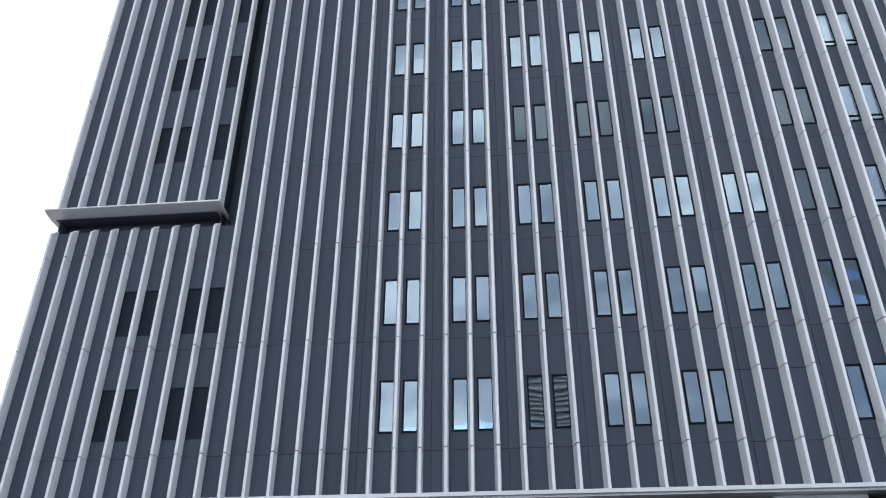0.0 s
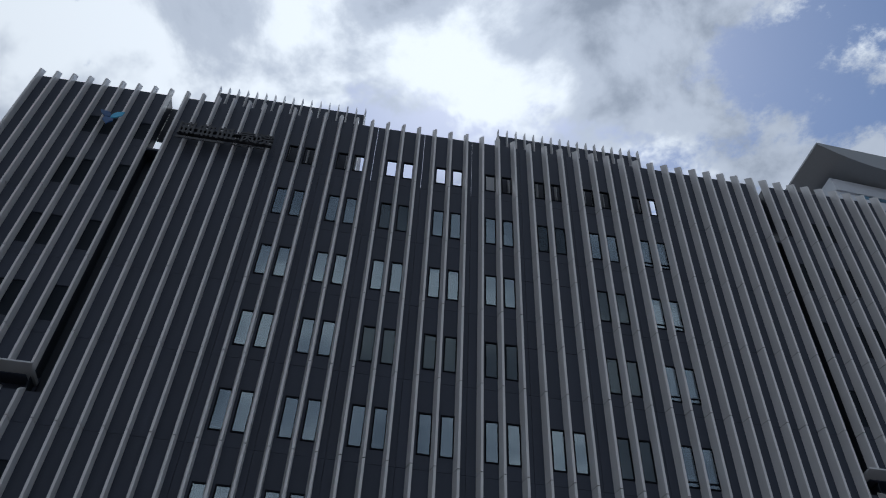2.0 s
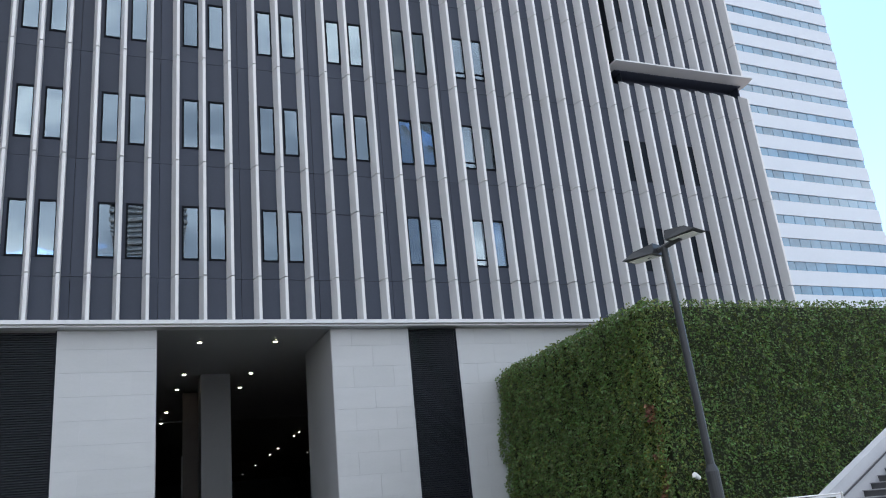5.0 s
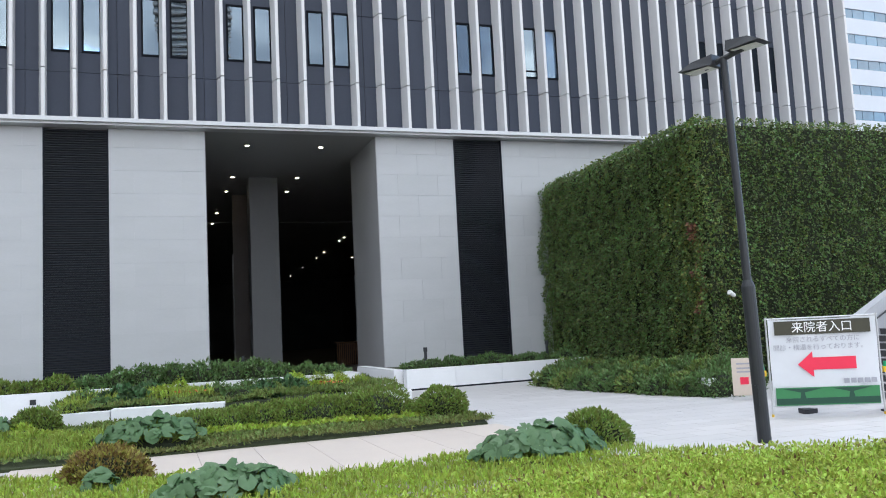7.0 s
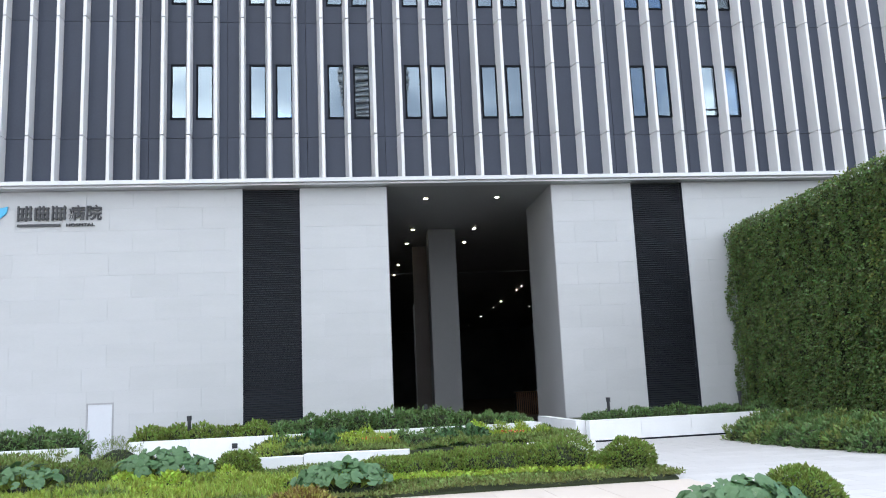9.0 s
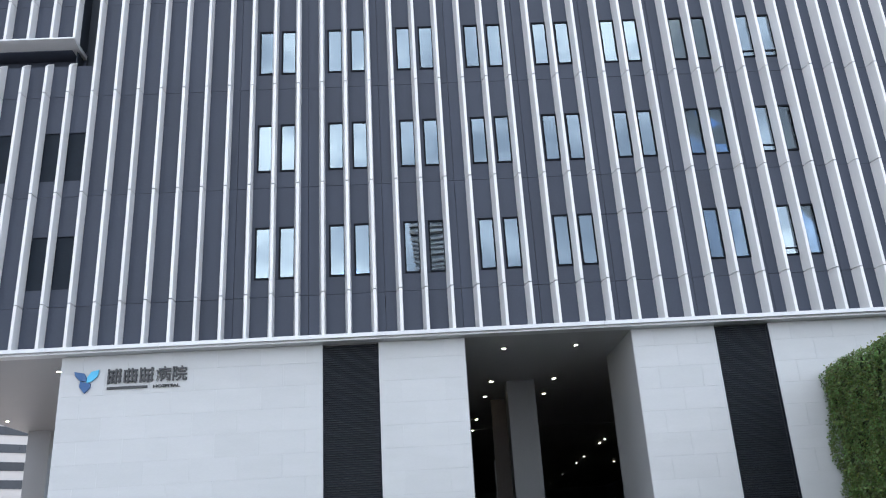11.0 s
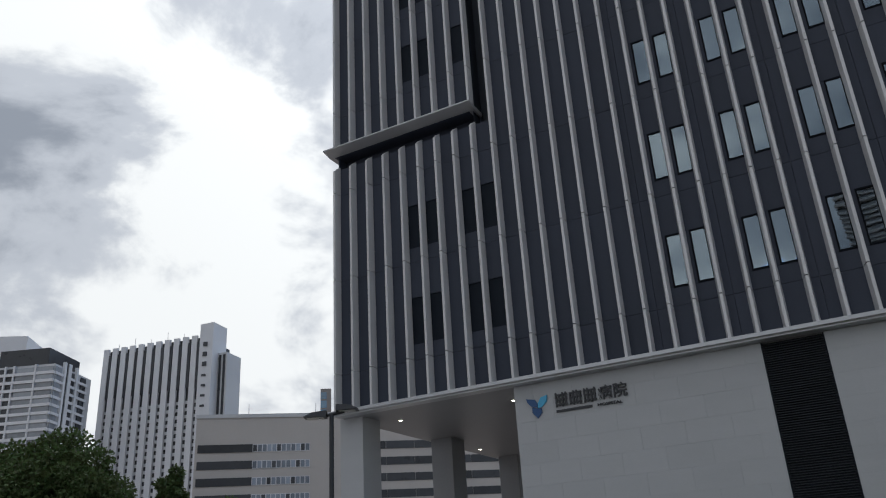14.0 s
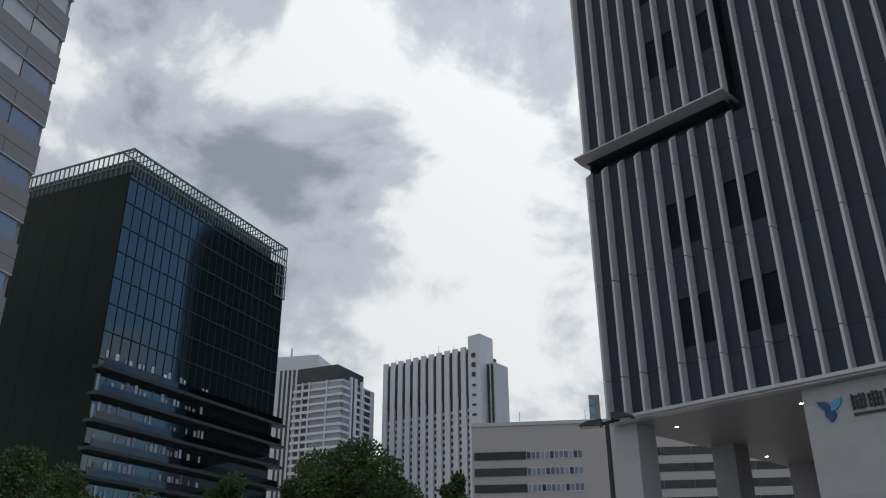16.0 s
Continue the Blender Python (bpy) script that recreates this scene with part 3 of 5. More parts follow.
def name_blocks(parent, xa, xb, za, zb, y):
    """Name as plain bars, then the plain words after it."""
    w, h = (xb - xa) / 5, zb - za
    t = h * 0.15
    for i in range(3):
        x, q = xa + i * w, w * 0.84
        for j in range(4):
            xx = x + (q - t) * j / 3
            part("upright_bar", Shape().box(xx, xx + t * 0.7, y, y + 0.07, za + t * (0.3 if (i + j) % 2 else 0.0), zb - t * (1.2 if (i + j) % 3 == 1 else 0.0)), M_LETTER, parent)
        for zz in (0.16, 0.52, 0.84):
            part("level_bar", Shape().box(x, x + q, y + 0.003, y + 0.066, za + h * zz - t * 0.35, za + h * zz + t * 0.35), M_LETTER, parent)
    lettering(parent, "病院", xa + 3 * w - 0.03 * h, za + 0.11 * h, w * 1.0, y, 1.0)
    part("small_bar", Shape().box(xa, xa + (xb - xa) * 0.5, y + 0.02, y + 0.07, za - h * 0.36, za - h * 0.20), M_LETTER, parent)
    lettering(parent, "HOSPITAL", xa + (xb - xa) * 0.57, za - h * 0.38, h * 0.27, y, 1.45)


wall_sign = thing("wall_sign", (0, 0, 0), "blue three-petal emblem beside a row of dark raised characters", "sign", "signs on the facade")
emblem(wall_sign, -12.01, 8.63, 0.81, PY - 0.08)
name_blocks(wall_sign, -11.24, -8.34, 8.49, 9.04, PY - 0.08)
roof_sign = thing("roof_sign", (0, 0, 0), "large emblem and dark raised characters high on the fins", "sign", "signs on the facade")
emblem(roof_sign, -16.05, 40.2, 1.2, FY - 0.75)
name_blocks(roof_sign, -12.2, -6.8, 39.7, 40.8, FY - 0.75)
part("support_rail", Shape().box(-12.2, -6.9, FY - 0.68, FY - 0.45, 39.85, 39.95).box(-12.2, -6.9, FY - 0.68, FY - 0.45, 40.35, 40.45), M_LETTER, roof_sign)

# ---- ground, paving and path ----
built = set(bpy.data.objects)
GARDEN = pose(0.39, -0.1, 0.2, 0, 0, 0.67)       # the forecourt lies a little askew to the building


def settle(sunk=0.0):
    """Turns what was laid out since the last call into the forecourt's own direction and level."""
    for ob in set(bpy.data.objects) - built:
        if ob.parent is None:
            ob.matrix_basis = Matrix.Translation((0, 0, sunk)) @ GARDEN @ ob.matrix_basis
    built.update(bpy.data.objects)


M_GROUND = mat("grey_ground", (0.31, 0.265, 0.235), 0.85, 0, 0.15, 0.4, 8, bump=0.15)
M_PAVER = mat("pale_granite_paver", (0.45, 0.44, 0.44), 0.8, 0, 0.07, 0.7, 40, bump=0.06, rnd=0.045)
M_PATH = mat("beige_paving", (0.47, 0.415, 0.37), 0.85, 0, 0.07, 1.2, 30, bump=0.06, rnd=0.03)
M_WHITEWALL = mat("white_planter_stone", (0.70, 0.71, 0.73), 0.6, 0, 0.07, 1.3, 25, bump=0.05, rnd=0.03)
M_SOIL = mat("dark_planting_soil", (0.035, 0.045, 0.018), 0.95, 0, 0.4, 5, 40, bump=0.5)
solo("ground", Shape().box(-2500, 2500, -2500, 2500, -0.6, -0.03), M_GROUND, "grey ground that reaches the horizon", "ground", kind="structure")

paving = thing("pavement", (0, 0, 0), "pale granite paving slabs of the forecourt", "pavement", kind="structure")
PV = 0.9
paver = Shape().prism([(0.004, 0.004), (PV - 0.004, 0.004), (PV - 0.004, PV * 0.5 - 0.004), (0.004, PV * 0.5 - 0.004)], -0.03, 0.0).mesh("paver", M_PAVER)
far_pavers, laid = Shape(), 0
for j in range(-12, 70):
    for i in range(-40, 32):
        x, y = i * PV + (PV / 2 if j % 2 else 0), j * PV * 0.5 + 4
        if 5.2 < x < 13.5 and 9.5 < y < 21.5 and laid < 300:
            part("paver", paver, None, paving, "", (x, y, 0))
            laid += 1
        elif y < 31 and not (x < 6 and y < 14):
            far_pavers.prism([(x + 0.004, y + 0.004), (x + PV - 0.004, y + 0.004), (x + PV - 0.004, y + PV * 0.5 - 0.004), (x + 0.004, y + PV * 0.5 - 0.004)], -0.03, 0.0)
tagged(part("paver_field", far_pavers, M_PAVER, paving), kind="stuff")
path_slab = thing("garden_path", (0, 0, 0), "beige stone garden path between the planting beds", "path", kind="structure")
for i in range(9):
    x = -2.2 + i * 0.93
    part("slab", Shape().prism([(x + 0.004, 11.2), (x + 0.926, 11.2), (x + 0.926, 14.9), (x + 0.004, 14.9)], 0.0, 0.022), M_PATH, path_slab)

# ---- planter walls ----


def low_wall(name, a, c, thick, z0, z1, label, plinth=0.0):
    """A wall from a to c in plan, in lengths of about 1.8 m with open joints."""
    a, c = Vector((*a, 0)), Vector((*c, 0))
    d = c - a
    w = thing(name, Matrix.Translation(a) @ pose(0, 0, 0, 0, 0, math.degrees(math.atan2(d.y, d.x))), label, "planter wall", "planter walls of the garden")
    n = max(1, round(d.length / 1.8))
    step = d.length / n
    for i in range(n):
        part("stone_length", Shape().prism([(step * i + 0.003, 0), (step * (i + 1) - 0.003, 0), (step * (i + 1) - 0.003, thick), (step * i + 0.003, thick)], z0 + plinth, z1), M_WHITEWALL, w)
    # set-back plinth, coloured black for the shadow gap below the wall
    if plinth:
        part("plinth", Shape().box(0.02, d.length - 0.02, 0.08, thick - 0.02, z0, z0 + plinth), M_DARK, w, "recessed plinth painted dark as its shade")
    return w


low_wall("planter_wall", (-6.0, 24.45), (5.75, 24.2), 0.25, 0, 0.72, "long white stone planter wall below the shrubs")
low_wall("planter_wall", (7.42, 24.9), (14.2, 25.5), 0.3, 0, 0.66, "white stone planter wall on a recessed plinth painted as shade", 0.06)
low_wall("planter_wall", (7.42, 25.3), (7.43, 30.3), 0.3, 0, 0.66, "white stone planter wall beside the entrance")
low_wall("planter_wall", (5.75, 24.3), (5.76, 30.3), 0.3, 0, 0.72, "white stone planter wall beside the entrance")
low_wall("planter_wall", (-13.5, 23.1), (-6.9, 22.9), 0.25, 0, 0.72, "white stone planter wall below the shrubs")
low_wall("seat_wall", (-1.0, 20.6), (1.5, 20.25), 0.42, 0, 0.42, "low white stone seat wall among plants")
low_wall("seat_wall", (-3.1, 20.88), (-1.02, 20.62), 0.38, 0, 0.38, "low white stone seat wall among plants")
low_wall("seat_wall", (4.35, 20.05), (5.95, 19.65), 0.42, 0, 0.42, "low white stone seat wall at the path corner")
low_wall("seat_wall", (-11.0, 21.1), (-7.0, 20.9), 0.4, 0, 0.40, "low white stone seat wall among plants")

# ---- planting ----
rng = np.random.default_rng(5)


def leaf_mesh(name, pts, nrm, size, aspect, material, droop=0.25, cupped=0.12, spread=0.3):
    """Small folded leaves at pts; nrm is the way each one grows."""
    n = len(pts)
    d = nrm + rng.normal(0, spread, (n, 3))
    d /= np.linalg.norm(d, axis=1)[:, None]
    side = np.cross(d, rng.normal(0, 1, (n, 3)))
    side /= np.linalg.norm(side, axis=1)[:, None] + 1e-9
    up = np.cross(side, d)
    ln = (size * rng.uniform(0.65, 1.3, n))[:, None]
    wd = ln * aspect * 0.5
    base = pts
    mid = base + d * ln * 0.5 + up * ln * cupped
    tip = base + d * ln - up * ln * droop * rng.uniform(0, 1, (n, 1))
    v = np.stack([base, mid + side * wd - up * ln * cupped, tip, mid - side * wd - up * ln * cupped, mid], 1).reshape(-1, 3)
    i = (np.arange(n) * 5)[:, None]
    f = np.concatenate([i + [0, 1, 4], i + [1, 2, 4], i + [2, 3, 4], i + [3, 0, 4]], 1).reshape(-1, 3)
    me = bpy.data.meshes.new(name)
    me.vertices.add(len(v))
    me.vertices.foreach_set("co", v.ravel())
    me.loops.add(f.size)
    me.loops.foreach_set("vertex_index", f.ravel().astype(np.int32))
    me.polygons.add(len(f))
    me.polygons.foreach_set("loop_start", np.arange(0, f.size, 3, dtype=np.int32))
    me.polygons.foreach_set("loop_total", np.full(len(f), 3, dtype=np.int32))
    me.materials.append(material)
    me.update(calc_edges=True)
    return me


def leafmat(name, col, vary=0.3, rough=0.5, hue=0.05, trans=0.25):
    return mat(name, col, rough, 0, 0.18, 1.6, 20, island=vary, hue=hue, trans=trans)


L_LIME = leafmat("lime_hedge_leaf", (0.32, 0.42, 0.05), 0.4, 0.5, 0.05, 0.35)
L_SHOOT = leafmat("bright_young_leaf", (0.38, 0.47, 0.07), 0.35, 0.45, 0.05, 0.35)
L_EDGE = leafmat("olive_cover_leaf", (0.18, 0.205, 0.06), 0.4, 0.55, 0.08, 0.3)
L_GRASS = leafmat("fresh_green_blade", (0.30, 0.38, 0.06), 0.35, 0.5, 0.05, 0.3)
L_COVER = leafmat("mixed_ground_cover_leaf", (0.16, 0.21, 0.05), 0.4, 0.55, 0.07)
L_BOX = leafmat("clipped_bush_leaf", (0.165, 0.225, 0.04), 0.4, 0.5, 0.06)
L_RED = leafmat("russet_bush_leaf", (0.23, 0.18, 0.045), 0.45, 0.5, 0.10)
L_DARK = leafmat("dark_shrub_leaf", (0.11, 0.18, 0.055), 0.4, 0.45, 0.05)
L_IVY = leafmat("ivy_leaf", (0.095, 0.145, 0.038), 0.6, 0.42, 0.08, 0.2)
L_IVY_Y = leafmat("yellow_green_ivy_leaf", (0.16, 0.19, 0.04), 0.4, 0.45, 0.07, 0.2)
L_BIG = leafmat("broad_blue_green_leaf", (0.06, 0.12, 0.045), 0.45, 0.5, 0.04, 0.12)
L_TREE = leafmat("tree_leaf", (0.075, 0.11, 0.035), 0.4, 0.65, 0.06, 0.2)
L_FLOWER = leafmat("orange_flower_petal", (0.55, 0.13, 0.05), 0.3, 0.5, 0.04, 0.2)
# near-black cores: the shade between the leaves is put into this colour
M_LEAF_SHADE = mat("painted_leaf_shade", (0.018, 0.024, 0.010), 0.95, 0, 0.3, 6, 30, bump=0.6)
M_BARK = mat("grey_brown_bark", (0.09, 0.07, 0.05), 0.9, 0, 0.25, 4, 30, bump=0.5)


def bumpy(p, s):
    return noise.noise(Vector(p) * s)


def mound(name, cx, cy, rx, ry, h, n, size, material, label, category, z0=0.0, aspect=0.5, box=0.0, rot=0.0, spread=0.45, group="", wild=None):
    wild = (0.0 if box else 0.24) if wild is None else wild
    """A bush: a shaded core of twigs under a skin of many small leaves, uneven in outline. box 1 makes it flat-topped like a clipped hedge."""
    t = thing(name, Matrix.Translation((cx, cy, z0)) @ pose(0, 0, 0, 0, 0, rot), label, category, group)
    u = rng.normal(0, 1, (n, 3))
    u[:, 2] = np.abs(u[:, 2]) * 1.0
    u /= np.linalg.norm(u, axis=1)[:, None]
    if box:
        p = np.abs(u) ** (1 - 0.55 * box) * np.sign(u)
        q = p / np.maximum(1, 1)
        m = (np.abs(p) ** 4).sum(1) ** 0.25
        q = p / m[:, None]
        u2 = u * (1 - box) + q * box
    else:
        u2 = u
    seed = rng.uniform(0, 50)
    k = np.array([1 + (0.13 + wild) * bumpy((a[0] * 1.5 + seed, a[1] * 1.5, a[2] * 1.5), 1.6) + 0.09 * bumpy((a[0] + seed, a[1], a[2]), 6) for a in u2])
    depth = rng.uniform(0.80, 1.0, n) ** 0.6
    pts = u2 * np.array([rx, ry, h]) * (k * depth)[:, None]
    nr = u / np.array([rx, ry, h])
    nr /= np.linalg.norm(nr, axis=1)[:, None]
    nr[:, 2] += 0.35
    part("foliage", leaf_mesh("foliage", pts, nr, size, aspect, material, spread=spread), None, t)
    # solid dome whose near-black colour stands in for shade inside the bush
    s = Shape()
    rings, seg = 6, 16
    for r in range(rings + 1):
        a = 1.5708 * r / rings
        for g in range(seg):
            b = 6.28318 * g / seg
            v = Vector((math.cos(a) * math.cos(b), math.cos(a) * math.sin(b), math.sin(a)))
            if box:
                m = (abs(v.x) ** 4 + abs(v.y) ** 4 + abs(v.z) ** 4) ** 0.25
                v = v * (1 - box) + v / m * box
            s.v.append((v.x * rx * 0.82, v.y * ry * 0.82, v.z * h * 0.82))
    s.f = [(r * seg + g, r * seg + (g + 1) % seg, (r + 1) * seg + (g + 1) % seg, (r + 1) * seg + g) for r in range(rings) for g in range(seg)]
    part("core", s, M_LEAF_SHADE, t)
    return t


def inside(px, py, poly):
    c = np.zeros(len(px), bool)
    for (x0, y0), (x1, y1) in zip(poly, poly[1:] + poly[:1]):
        c ^= ((y0 > py) != (y1 > py)) & (px < (x1 - x0) * (py - y0) / (y1 - y0 + 1e-12) + x0)
    return c


def bed(name, poly, z0, z1, label):
    """A low bank of soil inside a bed's outline."""
    return solo(name, Shape().prism(poly, z0, z1), M_SOIL, label, "planting bed", "planting beds", kind="structure")


def cover(name, poly, per_m2, size, material, label, z, height, aspect=0.35, upright=0.6, patch=0.5, spread=0.45, whorl=0):
    """Uncounted low plants over a bed: shoots that bunch in tufts, each with several leaves."""
    xs, ys = [p[0] for p in poly], [p[1] for p in poly]
    area = (max(xs) - min(xs)) * (max(ys) - min(ys))
    n = int(area * per_m2)
    px, py = rng.uniform(min(xs), max(xs), n), rng.uniform(min(ys), max(ys), n)
    ok = inside(px, py, poly)
    px, py = px[ok], py[ok]
    hgt = np.array([0.62 + patch * noise.noise(Vector((x * 0.9, y * 0.9, 3))) + 0.5 * patch * noise.noise(Vector((x * 4, y * 4, 9))) for x, y in zip(px, py)])
    pz = z + height * np.clip(hgt, 0.1, 1.5) * rng.uniform(0.45, 1.0, len(px)) ** 0.5
    if whorl:
        k = len(px)
        up = np.tile(np.arange(whorl) / whorl, k)
        px, py, pz = np.repeat(px, whorl), np.repeat(py, whorl), np.repeat(pz, whorl) - 0.07 * (1 - up)
    ang = rng.uniform(0, 6.283, len(px))
    tilt = rng.uniform(0.1, 1.0, len(px)) * (1.4 - upright)
    if whorl:
        tilt = 1.25 - 0.95 * up
    nr = np.stack([np.cos(ang) * tilt, np.sin(ang) * tilt, np.full(len(px), upright)], 1)
    me = leaf_mesh(name, np.stack([px, py, pz], 1), nr, size, aspect, material, spread=spread)
    return tagged(new(name, me), label, "plants", kind="stuff")


# beds
NEAR = [(-13, 3.2), (9.6, 3.2), (9.4, 8.6), (7.9, 9.2), (6.1, 11.7), (2.0, 11.4), (-0.3, 12.5), (-2.2, 13.9), (-13, 14.2)]
ISLAND = [(-13, 14.6), (-1.6, 14.65), (-0.1, 14.75), (6.0, 14.95), (6.3, 16.0), (5.9, 19.5), (4.3, 20.0), (1.6, 20.2), (-1.0, 20.6), (-3.2, 21.1), (-13, 21.0)]
TIER = [(-2.3, 21.0), (-0.9, 20.95), (1.5, 20.62), (4.4, 20.45), (5.95, 20.1), (5.9, 24.1), (-2.2, 24.4)]
BACK = [(-5.9, 24.7), (5.7, 24.45), (5.7, 30.7), (2.2, 30.8), (-5.9, 30.8)]
BACK_R = [(7.7, 25.2), (14.1, 25.8), (14.1, 30.8), (8.7, 30.8), (7.7, 30.5)]
BACK_L = [(-13.4, 23.35), (-7.0, 23.15), (-7.0, 24.6), (-13.4, 24.8)]
LEFT_T = [(-13, 21.5), (-7.2, 21.3), (-7.0, 22.8), (-13, 22.9)]
bed("planting_bed", NEAR, -0.12, -0.06, "dark soil under the bright front planting")
bed("planting_bed", ISLAND, -0.02, 0.05, "dark soil under the middle planting")
bed("planting_bed", TIER, -0.02, 0.36, "dark soil behind the low seat walls")
bed("planting_bed", BACK, -0.02, 0.6, "dark soil behind the long planter wall")
bed("planting_bed", BACK_R, -0.02, 0.55, "dark soil behind the planter wall")
bed("planting_bed", BACK_L, -0.02, 0.6, "dark soil behind the planter wall")
bed("planting_bed", LEFT_T, -0.02, 0.3, "dark soil behind the low seat wall")

# front planting
settle()
HEDGE = [(-1.6, 3.6), (9.3, 3.6), (9.2, 8.2), (7.6, 8.9), (5.6, 9.3), (3.3, 8.6), (0.6, 8.2), (-1.6, 8.4)]
HEDGE_WEST = [(-12, 4.6), (-1.55, 4.6), (-1.55, 8.4), (-3.2, 9.6), (-12, 10.2)]
for poly, per, shoots in ((HEDGE, 400, 520), (HEDGE_WEST, 170, 300)):
    cover("front_hedge", poly, per, 0.058, L_LIME, "dense bright lime-green low hedge with lance-shaped leaves", 0.04, 0.40, 0.42, 0.7, 0.3, 0.16, whorl=8)
    cover("russet_shoots", poly, 40, 0.07, L_RED, "few russet leaves in the low hedge", 0.26, 0.16, 0.4, 0.7, 0.2, 0.8)
    cover("hedge_shoots", poly, shoots, 0.062, L_SHOOT, "bright young shoots on the low hedge", 0.24, 0.20, 0.45, 0.7, 0.3, 0.7)
    # flat block coloured as the shade deep in the hedge
    solo("hedge_twigs", Shape().prism([(x * 0.99 + 0.03, y * 0.985 + 0.09) for x, y in poly], -0.02, 0.20), M_LEAF_SHADE, "near-black block painted as the shade inside the low hedge", "plants", kind="stuff")
cover("front_grass", [(-1.6, 8.4), (3.3, 8.6), (5.8, 9.3), (7.4, 9.0), (6.0, 11.5), (2.0, 11.2), (-0.4, 12.3), (-2.3, 13.7), (-12.5, 14.0), (-12.5, 10.0), (-3.2, 9.6)], 300, 0.12, L_GRASS, "fresh green grassy plants with narrow blades", 0.12, 0.13, 0.16, 1.3, 0.5, 0.25)
cover("front_cover", [(-1.6, 8.6), (5.8, 9.4), (5.8, 11.4), (2.0, 11.1), (-2.3, 13.6), (-12.5, 13.9), (-12.5, 8.8)], 420, 0.075, L_LIME, "pale green ground cover between the grasses", 0.12, 0.18, 0.6, 0.7, 0.6)
settle(-0.17)                 # the front planting lies lower
# middle island
cover("path_edge_cover", [(-1.4, 14.60), (6.1, 14.86), (6.25, 15.9), (0.3, 15.8), (-1.4, 15.5)], 1000, 0.075, L_EDGE, "olive-green low cover along the path", 0.03, 0.17, 0.35, 0.8, 0.4, 0.6)
cover("island_cover", [p for p in ISLAND], 420, 0.08, L_COVER, "mixed low ground cover of the middle bed", 0.03, 0.2, 0.5, 0.7, 0.6)
cover("island_grass", [(-12.8, 14.8), (-1.0, 14.9), (-0.3, 17.0), (-3.2, 19.5), (-12.8, 19.0)], 300, 0.15, L_GRASS, "tufts of fresh green blades in the middle bed", 0.05, 0.18, 0.15, 1.3, 0.6, 0.25)
cover("lime_edging", [(0.6, 15.7), (5.0, 15.7), (4.9, 16.4), (0.6, 16.5)], 480, 0.08, L_LIME, "lime-green edging plants before the clipped hedge", 0.13, 0.16, 0.7, 0.6, 0.4)
for i in range(7):
    x = 0.8 + i * 0.58
    mound("clipped_hedge_bush", x, 17.1 - 0.06 * i + rng.uniform(-0.12, 0.12), 0.70, 0.75, 0.42 + 0.03 * i + rng.uniform(-0.04, 0.04), 2200, 0.075, L_BOX, "low green clipped hedge bush with russet tips", "bush", 0.1, 0.45, 0.45, group="bushes of the middle hedge")
mound("round_bush", 5.42, 15.95, 0.54, 0.52, 0.62, 3400, 0.07, L_BOX, "rounded clipped green bush at the path corner", "bush", 0.1, 0.45, 0.2, group="round bushes")
mound("round_bush", 6.42, 11.6, 0.57, 0.55, 0.52, 3600, 0.065, L_BOX, "rounded clipped green bush beside broad leaves", "bush", -0.03, 0.45, 0.2, group="round bushes")
mound("round_bush", -2.38, 19.1, 0.54, 0.5, 0.55, 3000, 0.075, L_BOX, "rounded clipped olive-green bush", "bush", 0.1, 0.45, 0.15, group="round bushes")
mound("russet_bush", -0.72, 12.75, 0.6, 0.56, 0.5, 3800, 0.07, L_RED, "rounded bush with russet new leaves", "bush", -0.03, 0.45, 0.15, group="round bushes")
for x, y, rx, ry, h in ((-5.7, 18.6, 1.0, 0.8, 0.6), (-7.2, 19.2, 1.1, 0.8, 0.65), (-8.6, 18.8, 1.0, 0.8, 0.6), (-4.9, 19.6, 0.6, 0.5, 0.42)):
    mound("spreading_bush", x, y, rx, ry, h, 2600, 0.085, L_COVER, "spreading fresh green bush", "bush", 0.1, 0.42, 0.0, group="spreading bushes")
mound("grey_bush", -5.6, 21.9, 0.75, 0.6, 0.85, 2600, 0.07, L_COVER, "fine grey-green bush beside the seat wall", "bush", 0.0, 0.2)
# tier behind the seat walls
cover("tier_planting", TIER, 480, 0.12, L_COVER, "mixed flowering plants behind the seat walls", 0.34, 0.24, 0.3, 0.9, 0.8)
cover("tier_grass", [(-2.0, 21.6), (1.4, 21.2), (1.0, 23.9), (-2.0, 24.1)], 200, 0.22, L_GRASS, "tall fresh green shoots behind the seat wall", 0.34, 0.28, 0.13, 1.5, 0.5, 0.2)
cover("orange_flowers", [(0.4, 20.9), (1.2, 20.85), (1.1, 21.3), (0.5, 21.3)], 60, 0.05, L_FLOWER, "few small orange flowers", 0.62, 0.12, 0.8, 0.5)
cover("orange_flowers", [(3.9, 20.6), (4.5, 20.6), (4.5, 21.1), (3.9, 21.1)], 90, 0.05, L_FLOWER, "few small orange flowers", 0.62, 0.12, 0.8, 0.5)
cover("left_tier_planting", LEFT_T, 380, 0.11, L_COVER, "mixed plants behind the low seat wall", 0.28, 0.35, 0.3, 0.9, 0.8)
r2 = random.Random(8)
